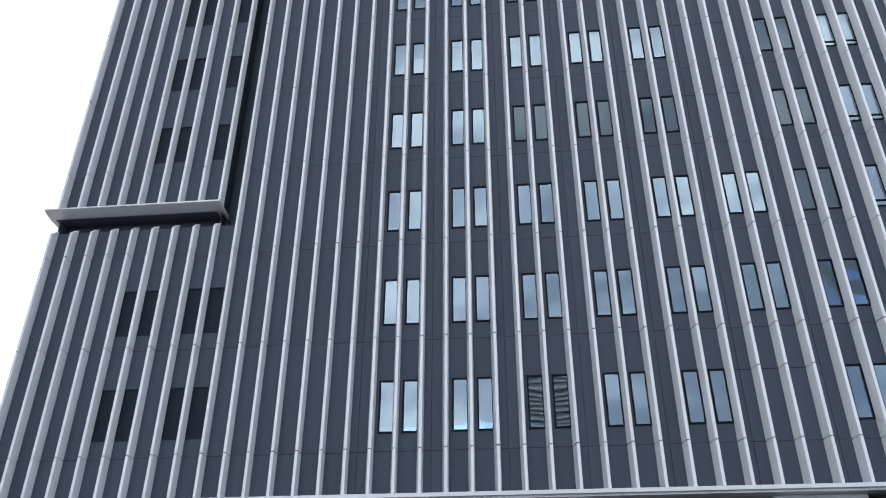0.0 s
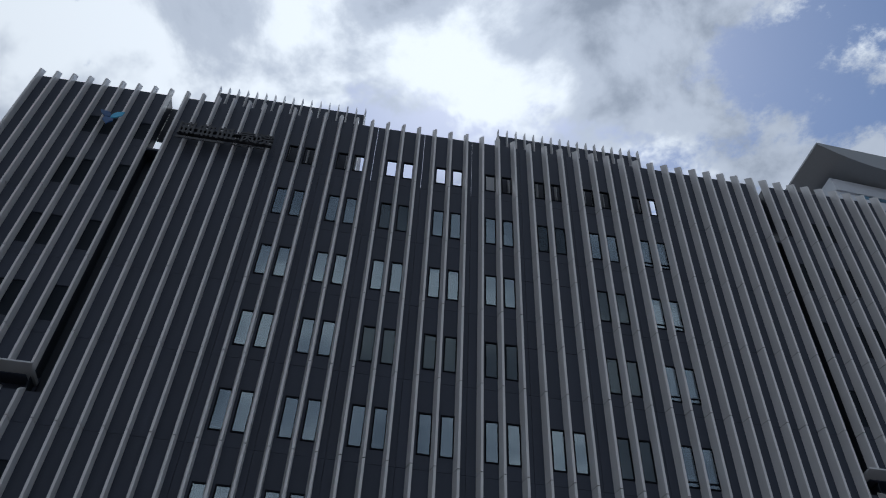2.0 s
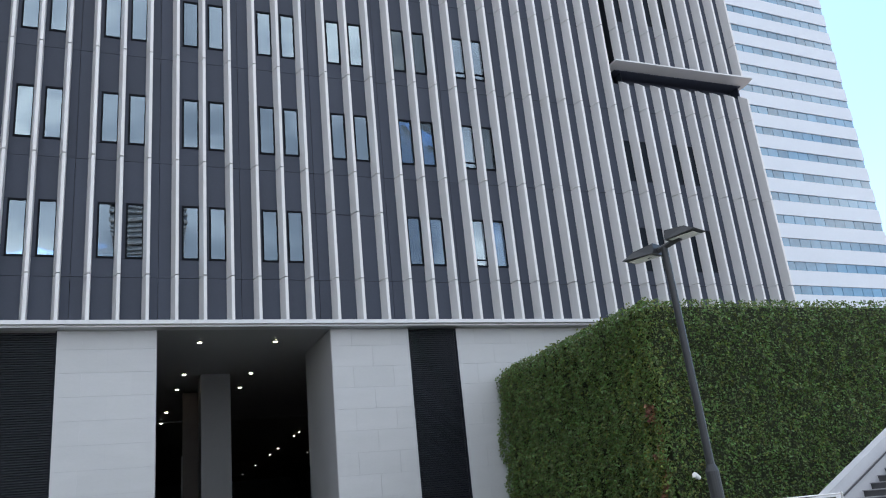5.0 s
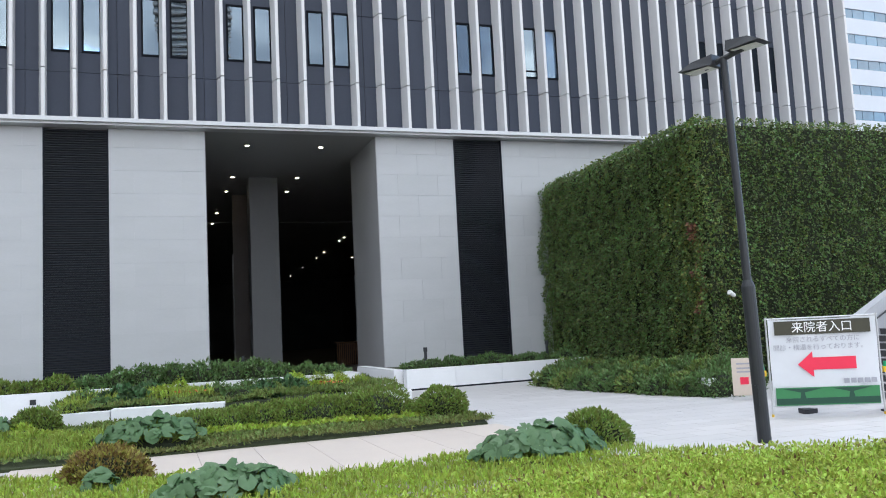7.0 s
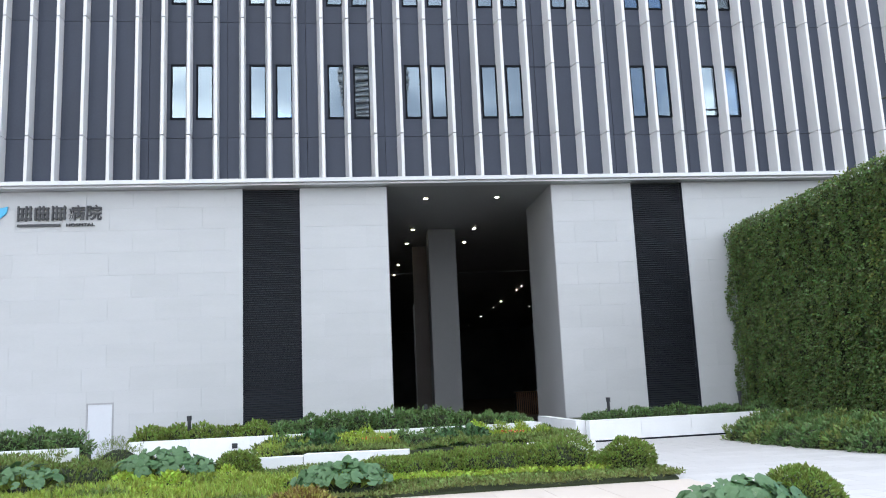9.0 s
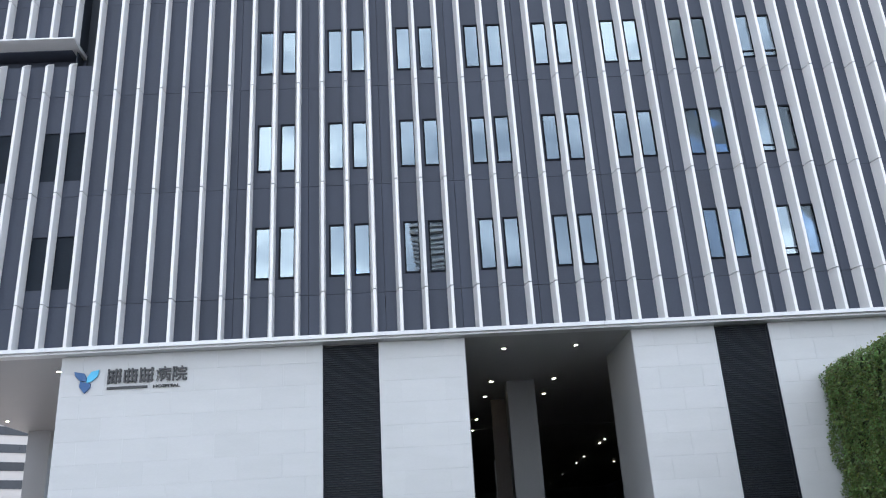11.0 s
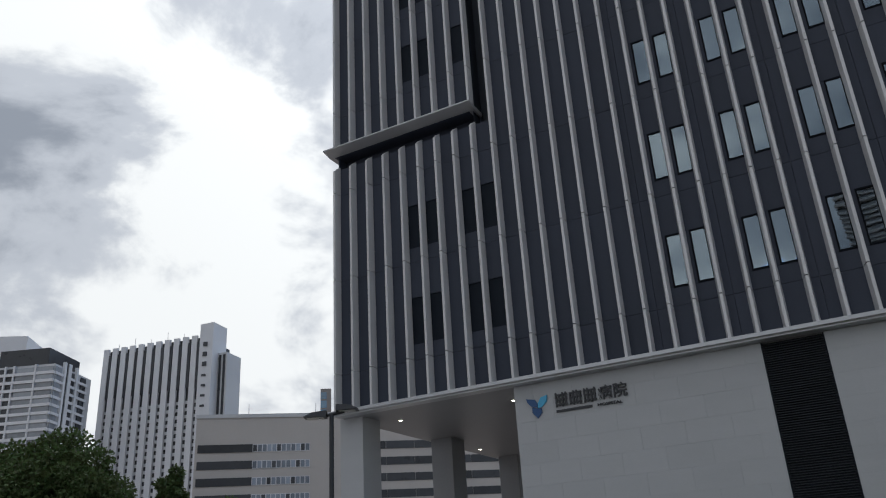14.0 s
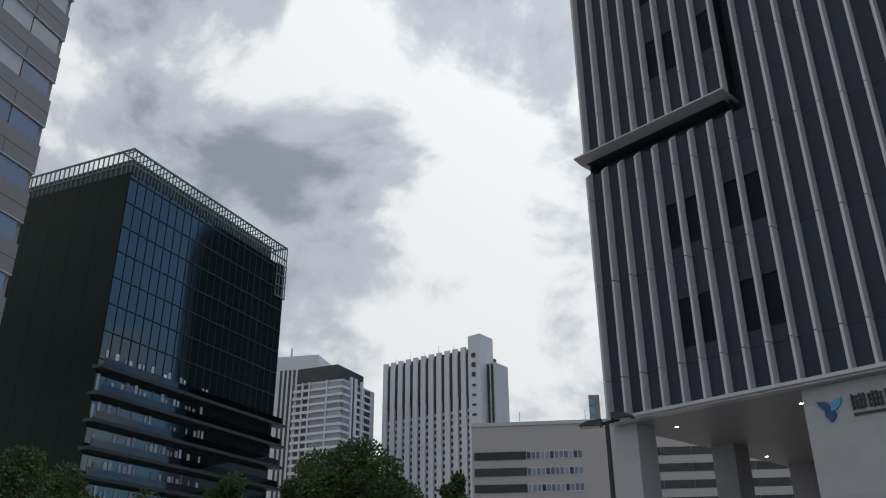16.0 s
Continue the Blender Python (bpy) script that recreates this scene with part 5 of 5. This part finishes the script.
M_LATT = mat("grey_green_lattice", (0.12, 0.17, 0.155), 0.5, 0.2, 0.1, 1, 8)
M_BROWN_T = mat("brown_grey_stone", (0.235, 0.22, 0.215), 0.7, 0, 0.12, 0.3, 6)
M_CONC = mat("pale_concrete", (0.50, 0.51, 0.53), 0.75, 0, 0.08, 0.05, 1.5)
M_CONC2 = mat("white_facade_paint", (0.62, 0.63, 0.66), 0.7, 0, 0.06, 0.05, 1.5)
M_GREYW = mat("grey_window_strip", (0.045, 0.048, 0.055), 0.3, 0, 0.25, 0.3, 2, rnd=0.35, spec=0.4)
M_PALEW = mat("pale_window_pane", (0.20, 0.23, 0.28), 0.2, 0, 0.3, 0.3, 2, rnd=0.5, spec=0.6)
M_STRIP = mat("brown_tinted_window", (0.10, 0.105, 0.115), 0.12, 0, 0.2, 0.3, 2, rnd=0.3, spec=0.8, ior=1.9)
M_BLUEW = mat("blue_glass_strip", (0.10, 0.20, 0.30), 0.12, 0, 0.3, 0.12, 1.2, rnd=0.25, spec=0.8, ior=1.7)
M_BEIGE = mat("beige_panel_facade", (0.46, 0.435, 0.415), 0.7, 0, 0.06, 0.2, 3)
M_TOWER = mat("pale_blue_grey_spandrel", (0.52, 0.56, 0.62), 0.5, 0, 0.05, 0.1, 2)
M_HAT = mat("roof_shell_metal", (0.24, 0.26, 0.28), 0.45, 0.2, 0.06, 0.2, 2)


def place(name, corner, far, label, category="building", group="buildings of the city around", lift=0.0, turn=1.1):
    """A building whose front runs along its own x axis from corner to far; y goes into it. It stands on a base course of height lift."""
    m = pose(0, 0, 0, 0, 0, turn)
    corner, far = m @ Vector((*corner, 0)), m @ Vector((*far, 0))
    d = far - corner
    t = thing(name, pose(corner.x, corner.y, lift, 0, 0, math.degrees(math.atan2(d.y, d.x))), label, category, group)
    if lift:
        part("base_course", Shape().box(0.5, d.length - 0.5, 1.0, 10, -lift, 0), M_CONC, t)
    return t, d.length


# dark glass block with an open lattice on the roof
gb, L = place("glass_office_block", (-112.5, 41.6), (-128.4, 80.7), "dark green glass office block with a roof lattice", lift=2.2)
GD, GT = 46.0, 66.8
part("tower_body", Shape().box(0.3, L - 0.3, 0.3, GD, 0, GT - 4.2), M_DGLASS, gb, "dark reflecting curtain glass")
# added sheet that darkens this side as its reflection would
part("side_cladding", Shape().box(0.18, 0.3, 0.3, GD, 0, GT - 4.2), M_SIDE, gb, "side glass painted with its dark green reflection")
part("roof_core", Shape().box(1.5, L - 3.5, 1.5, GD - 6, GT - 4.2, GT - 1.0), M_MULL, gb)
for i in range(24):
    x = 0.3 + (L - 0.6) * i / 23
    part("mullion", Shape().box(x - 0.04, x + 0.04, 0.2, 0.3, 33, GT - 4.2), M_MULL, gb)
for i in range(8):
    z = 33.0 + 4.1 * i
    part("transom", Shape().box(0.3, L - 0.3, 0.16, 0.3, z - 0.08, z + 0.08), M_MULL, gb)
for i in range(9):
    y = 0.3 + GD * i / 9
    part("mullion", Shape().box(0.16, 0.18, y - 0.03, y + 0.03, 4, GT - 4.2), M_SIDE, gb)
for i in range(9):
    z = 31.6 - 3.7 * i
    if z < 1:
        break
    part("balcony_slab", Shape().box(-0.6, L + 1.3, -1.5, 0.3, z - 0.35, z + 0.15), M_MULL, gb, "dark projecting floor slab")
    part("balcony_glass", Shape().box(0, L + 0.5, -1.35, -1.3, z + 0.15, z + 1.2), glass("balcony_glass", (0.55, 0.6, 0.6), 1.6), gb)
    for j in range(26):
        if rng.random() < 0.6:
            x = 0.5 + j * L * 0.56 / 26
            part("room_blind", Shape().box(x, x + r2.uniform(0.25, 0.75), 0.22, 0.29, z + 0.2, z + r2.uniform(2.2, 3.0)), M_BLINDS, gb)
lat = part("roof_lattice", Shape().box(0, L, 0, 0.25, GT - 0.25, GT).box(0, L, 0, 0.25, GT - 2.9, GT - 2.7).box(0, 0.25, 0.25, GD, GT - 0.25, GT).box(0, 0.25, 0.25, GD, GT - 2.9, GT - 2.7).box(L - 0.25, L, 0.25, 8, GT - 0.25, GT).box(0, L, 2.6, 2.8, GT - 0.2, GT).box(2.6, 2.8, 2.8, GD, GT - 0.2, GT), M_LATT, gb, "open grey-green roof lattice")
for i in range(57):
    x = L * i / 56
    part("lattice_post", Shape().box(x - 0.06, x + 0.06, 0.02, 0.2, GT - 4.3, GT - 0.25), M_LATT, lat)
    if i % 2:
        part("lattice_tie", Shape().box(x - 0.06, x + 0.06, 0.25, 2.6, GT - 0.2, GT - 0.05), M_LATT, lat)
for i in range(1, 44):
    y = GD * i / 44
    part("lattice_post", Shape().box(0.02, 0.2, y - 0.07, y + 0.07, GT - 4.3, GT - 0.25), M_LATT, lat)
for k in range(4):
    z = GT - 4.2 - 2.2 * k
    part("corner_bar", Shape().box(L - 3.2, L + 0.1, -0.05, 0.15, z - 0.1, z + 0.1), M_LATT, lat)
for i in range(4):
    part("corner_bar", Shape().box(L - 3.1 + i, L - 2.95 + i, -0.05, 0.15, GT - 11, GT - 4.2), M_LATT, lat)

# brown tower with ribbon windows
bt, L = place("brown_office_tower", (-44.6, -9.0), (-58.7, 13.6), "tall brown-grey tower with ribbon windows", turn=0)
part("tower_body", Shape().box(0, L, 0.25, 25, 0, 78), M_BROWN_T, bt)
for k in range(18):
    z = 4.0 * k + 2.0
    part("spandrel", Shape().box(0, L, 0.04, 0.25, z + 1.7, z + 4.0), M_BROWN_T, bt)
    part("sill", Shape().box(0, L, 0, 0.25, z + 1.62, z + 1.7), M_CONC, bt)
    part("panel_joint", Shape().box(0, L, 0.034, 0.04, z + 2.82, z + 2.86), M_DARK, bt)
    for j in range(9):
        x = 0.4 + j * (L - 0.8) / 9
        part("panel_joint", Shape().box(x - 0.02, x + 0.02, 0.034, 0.04, z + 1.72, z + 2.8), M_DARK, bt)
    for j in range(9):
        x = 0.4 + j * (L - 0.8) / 9
        w = part("window_strip", Shape().box(x + 0.05, x + (L - 0.8) / 9 - 0.05, 0.14, 0.24, z + 0.05, z + 1.6), M_STRIP if rng.random() < 0.8 else M_CONC, bt)

# twin-face tower with a white service core
tw, L = place("ribbed_tower", (-313.0, 259.0), (-261.5, 268.5), "white high-rise with dark ribs and a plain core", lift=7.0)
TH2 = 112.5
part("tower_body", Shape().box(0, L, 1.0, 24, 0, TH2 - 1), M_GREYW, tw)
n = 11
for i in range(n):
    x = L * i / n
    part("rib", Shape().prism([(x, -0.6), (x + L / n * 0.52, -0.1), (x + L / n * 0.52, 1.0), (x, 1.0)], 0, TH2), M_CONC2, tw)
    part("dark_rib", Shape().box(x + L / n * 0.52, x + L / n * 0.78, 0.3, 1.0, TH2 - 24, TH2 - 3), M_GREYW, tw)
    for k in range(26):
        part("floor_strip", Shape().box(x + L / n * 0.54, x + L / n - 0.02, 0.75, 0.98, 1.5 + 3.2 * k, 2.9 + 3.2 * k), M_CONC, tw)
part("service_core", Shape().prism([(L, -1.2), (L + 5.6, 0.6), (L + 5.6, 12), (L, 12)], 0, TH2 + 5.5, [TH2 + 4.5, TH2 + 5.5, TH2 + 5.5, TH2 + 4.5]), M_CONC2, tw, "plain white service core")
for k in range(20):
    z = TH2 - 6 - 4.6 * k
    if z > 10:
        part("core_window", Shape().box(L + 1.6, L + 3.4, -0.9, 0.3, z, z + (2.0 if k < 3 else 0.9)), M_GREYW, tw)
part("rear_wing", Shape().box(L + 5.6, L + 10, 6, 18, 0, TH2 - 8), M_CONC, tw)
for i in range(2):
    part("dark_rib", Shape().box(L + 6.1 + i * 2.1, L + 7.1 + i * 2.1, 5.6, 6, 0, TH2 - 9), M_GREYW, tw)
for i in range(5):
    part("roof_mast", Shape().tube((3 + i * 9, 6, TH2), (3 + i * 9, 6, TH2 + 4 + 2 * (i % 2)), 0.15, 0.08, 6), M_CONC, tw)

# apartment high-rise in front of it: two faces with balconies
ap, L = place("apartment_tower", (-317.0, 208.5), (-293.0, 218.0), "pale apartment high-rise with bands of balconies", lift=5.5)
AH = 101.5
part("tower_body", Shape().box(0, L, 0.8, 30, 0, AH - 6), M_CONC, ap)
part("top_storey", Shape().box(1, L - 4, 2, 26, AH - 6, AH + 1.5), M_GREYW, ap, "dark glazed top storeys")
M_BAYW = mat("pale_bay_glazing", (0.24, 0.26, 0.29), 0.2, 0, 0.2, 0.3, 2, rnd=0.3, spec=0.7)
for k in range(27):
    z = 3.35 * k + 4
    part("balcony_band", Shape().box(-0.2, L + 0.4, -0.4, 0.8, z, z + 1.2), M_CONC2, ap)
    for a, c in ((0.06, 0.16), (0.2, 0.3)):
        part("loggia", Shape().box(L * a, L * c, 0.3, 0.79, z + 1.2, z + 3.35), M_GREYW, ap, "dark recessed loggia")
    part("window", Shape().box(L * 0.36, L * 0.68, 0.2, 0.79, z + 1.25, z + 3.3), M_BAYW, ap)
    part("window", Shape().box(L * 0.7, L - 0.2, 0.1, 0.79, z + 1.25, z + 3.3), M_BAYW, ap)
    part("side_balcony_band", Shape().box(L, L + 0.8, 0.8, 26, z, z + 1.1), M_CONC2, ap)
    for a, c in ((1.0, 5.4), (12.5, 15.5), (21.0, 25.0)):
        part("side_loggia", Shape().box(L + 0.02, L + 0.5, a, c, z + 1.1, z + 3.35), M_GREYW if a > 2 else M_BAYW, ap)
for j in (0.175, 0.32, 0.685):
    part("pier", Shape().box(L * j, L * j + 0.7, -0.5, 0.8, 0, AH - 6), M_CONC2, ap)
for a, c in ((6.5, 8.0), (9.6, 12.0), (16.0, 17.4)):
    part("pier", Shape().box(L, L + 1.1, a, c, 0, AH - 4), M_CONC2, ap)
part("downpipe", Shape().box(L + 0.8, L + 1.0, 8.4, 9.2, 0, AH - 4), M_GREYW, ap)

# white slab behind, with upright ribs
wt, L = place("white_slab_tower", (-385.0, 242.0), (-370.0, 252.0), "white slab high-rise with upright ribs", lift=7.0)
part("tower_body", Shape().box(-10, L + 5, 0.6, 22, 0, 129), M_CONC2, wt)
for i in range(6):
    part("window_strip", Shape().box(1.2 + i * 2.6, 2.4 + i * 2.6, 0.3, 0.6, 0, 121), M_GREYW, wt)
part("roof_mast", Shape().tube((4, 8, 129), (4, 8, 136), 0.8, 0.4, 8), M_CONC, wt)

# low beige block with window bands, seen also through the columns
lb, L = place("beige_office_block", (-145.5, 149.5), (-60.0, 216.5), "long beige office block with window bands", lift=3.2)
LH = 43.0
part("block_body", Shape().box(0, L, 0.4, 30, 0, LH), M_BEIGE, lb)
part("parapet", Shape().box(-0.1, L + 0.1, 0.1, 0.6, LH - 0.2, LH + 0.7), M_CONC, lb)
for k in range(9):
    z = LH - 8.6 - 3.95 * k
    if z < 0.5:
        break
    part("window_band", Shape().box(0.6, L * 0.125, 0.2, 0.42, z, z + 1.9), M_GREYW, lb)
    for j in range(12):
        x = L * 0.125 + 1.15 * j
        part("window_pane", Shape().box(x + 0.14, x + 1.05, 0.25, 0.42, z + 0.15, z + 1.75), M_PALEW if (j + k) % 5 else M_GREYW, lb)
    part("band_frame", Shape().box(L * 0.125, L * 0.125 + 13.8, 0.32, 0.44, z, z + 1.9), M_CONC2, lb, "white window frame band")
    for j in range(9):
        x = L * 0.36 + 7.2 * j
        part("window_band", Shape().box(x, x + 7.1, 0.25, 0.42, z, z + 1.9), M_GREYW, lb)
for i in range(5):
    part("roof_mast", Shape().tube((12 + 17 * i, 8, LH), (12 + 17 * i, 8, LH + 5), 0.12, 0.06, 6), M_CONC, lb)
far_block = thing("distant_glass_block", pose(-179.4, 240.6, 0, 0, 0, 36), "slim brown and blue glass high-rise far behind", "building", "buildings of the city around")
part("tower_body", Shape().box(-1.9, 1.9, -3, 3, 0, 75), M_BROWN_T, far_block)
for k in range(12):
    part("window_strip", Shape().box(-1.8, 0.3, -3.1, -3, 36 + 3.2 * k, 38.6 + 3.2 * k), M_BLUEW, far_block)

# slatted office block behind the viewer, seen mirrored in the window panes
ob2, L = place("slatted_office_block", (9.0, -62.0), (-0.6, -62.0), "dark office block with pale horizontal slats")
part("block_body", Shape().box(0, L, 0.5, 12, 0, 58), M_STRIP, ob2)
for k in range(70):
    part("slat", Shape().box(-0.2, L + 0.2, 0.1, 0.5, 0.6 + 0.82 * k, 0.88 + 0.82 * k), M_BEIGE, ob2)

# dark tower beyond the main building, seen mirrored in the glass block
dt, L = place("dark_office_tower", (-92.0, 262.0), (-54.0, 240.0), "tall dark office tower with upright fins")
part("tower_body", Shape().box(0, L, 0.4, 26, 0, 154), M_MULL, dt)
for i in range(16):
    part("fin", Shape().box(L * i / 15 - 0.25, L * i / 15 + 0.25, 0, 0.4, 0, 154.5), M_BROWN_T if i in (6, 7) else M_PANEL, dt)

# right-hand tower with pale bands and a curved roof shell
rt, L = place("banded_tower", (79.0, 94.0), (126.6, 96.6), "tall pale tower with blue window bands and curved roof", turn=0)
RT = 141.8
part("tower_body", Shape().box(14, L, 0.5, 40, 0, RT), M_TOWER, rt)
nb = 33
for k in range(nb):
    z = 6.4 + 4.05 * k
    part("spandrel", Shape().box(14, L, 0.1, 0.5, z + 1.55, z + 4.05), M_TOWER, rt)
    for j in range(12):
        x = L * (0.4 + 0.05 * j)
        part("window_pane", Shape().box(x + 0.05, x + L * 0.05 - 0.05, 0.3, 0.48, z, z + 1.55), M_BLUEW, rt)
part("crown_wall", Shape().box(15, L - 1.5, 1.5, 36, RT, RT + 1.6), M_TOWER, rt)
part("crown_louvre", Shape().box(L - 6, L + 0.3, -0.1, 1.5, RT - 9, RT + 0.5), M_BLUEW, rt, "blue slatted corner screen")
hat, hs = Shape(), 20
for y in (-4, 12):
    for i in range(hs + 1):
        u = i / hs
        x = 10.0 + 34.6 * u
        sag = 4.8 * (1 - (2 * u - 1) ** 2)
        hat.v += [(x, y, RT + 5.4), (x, y, RT + 4.9 - sag)]
m = 2 * (hs + 1)
for i in range(hs):
    a = 2 * i
    hat.f += [(a + 1, a + 3, a + 2, a), (m + a, m + a + 2, m + a + 3, m + a + 1), (a, a + 2, m + a + 2, m + a), (a + 3, a + 1, m + a + 1, m + a + 3)]
hat.f += [(0, m, m + 1, 1), (2 * hs + 1, m + 2 * hs + 1, m + 2 * hs, 2 * hs)]
part("roof_shell", hat, M_HAT, rt, "grey metal roof shell with a curved underside")


# ---- trees ----
def tree(x, y, h, r, n, label, squat=0.8, lo=0.2):
    t = thing("tree", (x, y, 0), label, "tree", "trees across the forecourt")
    trunk = Shape()
    pts = [Vector((0, 0, 0)), Vector((0.1 * r2.uniform(-1, 1), 0.1, h * 0.2)), Vector((0.2 * r2.uniform(-1, 1), 0.1, h * 0.42))]
    for a, b, w0, w1 in zip(pts, pts[1:], (0.035 * h, 0.026 * h), (0.026 * h, 0.02 * h)):
        trunk.tube(a, b, w0 * 0.6, w1 * 0.6, 8)
    part("trunk", trunk, M_BARK, t)
    P, N = [], []
    k = 24
    for i in range(k):
        a, q = 6.283 * i / k * 2.4, math.sqrt((i + 0.5) / k)
        c = np.array([math.cos(a) * r * 0.72 * q, math.sin(a) * r * 0.72 * q, h * (lo + (1 - lo) * (0.78 - 0.55 * q * q * squat)) + r2.uniform(-0.09, 0.09) * h])
        part("limb", Shape().tube(pts[2] * 0.9, tuple(c), 0.008 * h, 0.003 * h, 5), M_BARK, t)
        u = rng.normal(0, 1, (n // k, 3))
        u /= np.linalg.norm(u, axis=1)[:, None]
        rr = r * r2.uniform(0.15, 0.40)
        P.append(c + u * rr * rng.uniform(0.55, 1.08, (n // k, 1)) * np.array([1, 1, 0.75]))
        N.append(u + np.array([0, 0, -0.3]))
    part("crown", leaf_mesh("crown", np.concatenate(P), np.concatenate(N), 0.021 * h, 0.6, L_TREE, spread=0.6), None, t)
    return t


def polar(azimuth, dist):
    return dist * math.sin(radians(azimuth)), dist * math.cos(radians(azimuth))


for azm, dist, h, r, n in ((-52.6, 62, 13.4, 4.8, 15000), (-55.2, 66, 12.2, 3.6, 9000), (-50.4, 60, 11.6, 3.2, 9000), (-45.5, 75, 13.4, 2.0, 4000), (-42.3, 70, 9.4, 2.6, 4000), (-40.0, 72, 9.0, 2.4, 4000), (-60.6, 66, 11.5, 2.3, 4500), (-70.5, 55, 9.2, 3.0, 5000), (-73.5, 50, 9.4, 3.2, 5000), (-66.0, 70, 9.8, 3.0, 4000), (-47.6, 78, 9.2, 2.6, 4000)):
    x, y = polar(azm - 1.1, dist)
    tree(x, y, h + 1.9, r * 1.05, int(n * 1.7), "dark green leafy street tree" if dist > 52 else "dark green leafy tree beyond the forecourt")
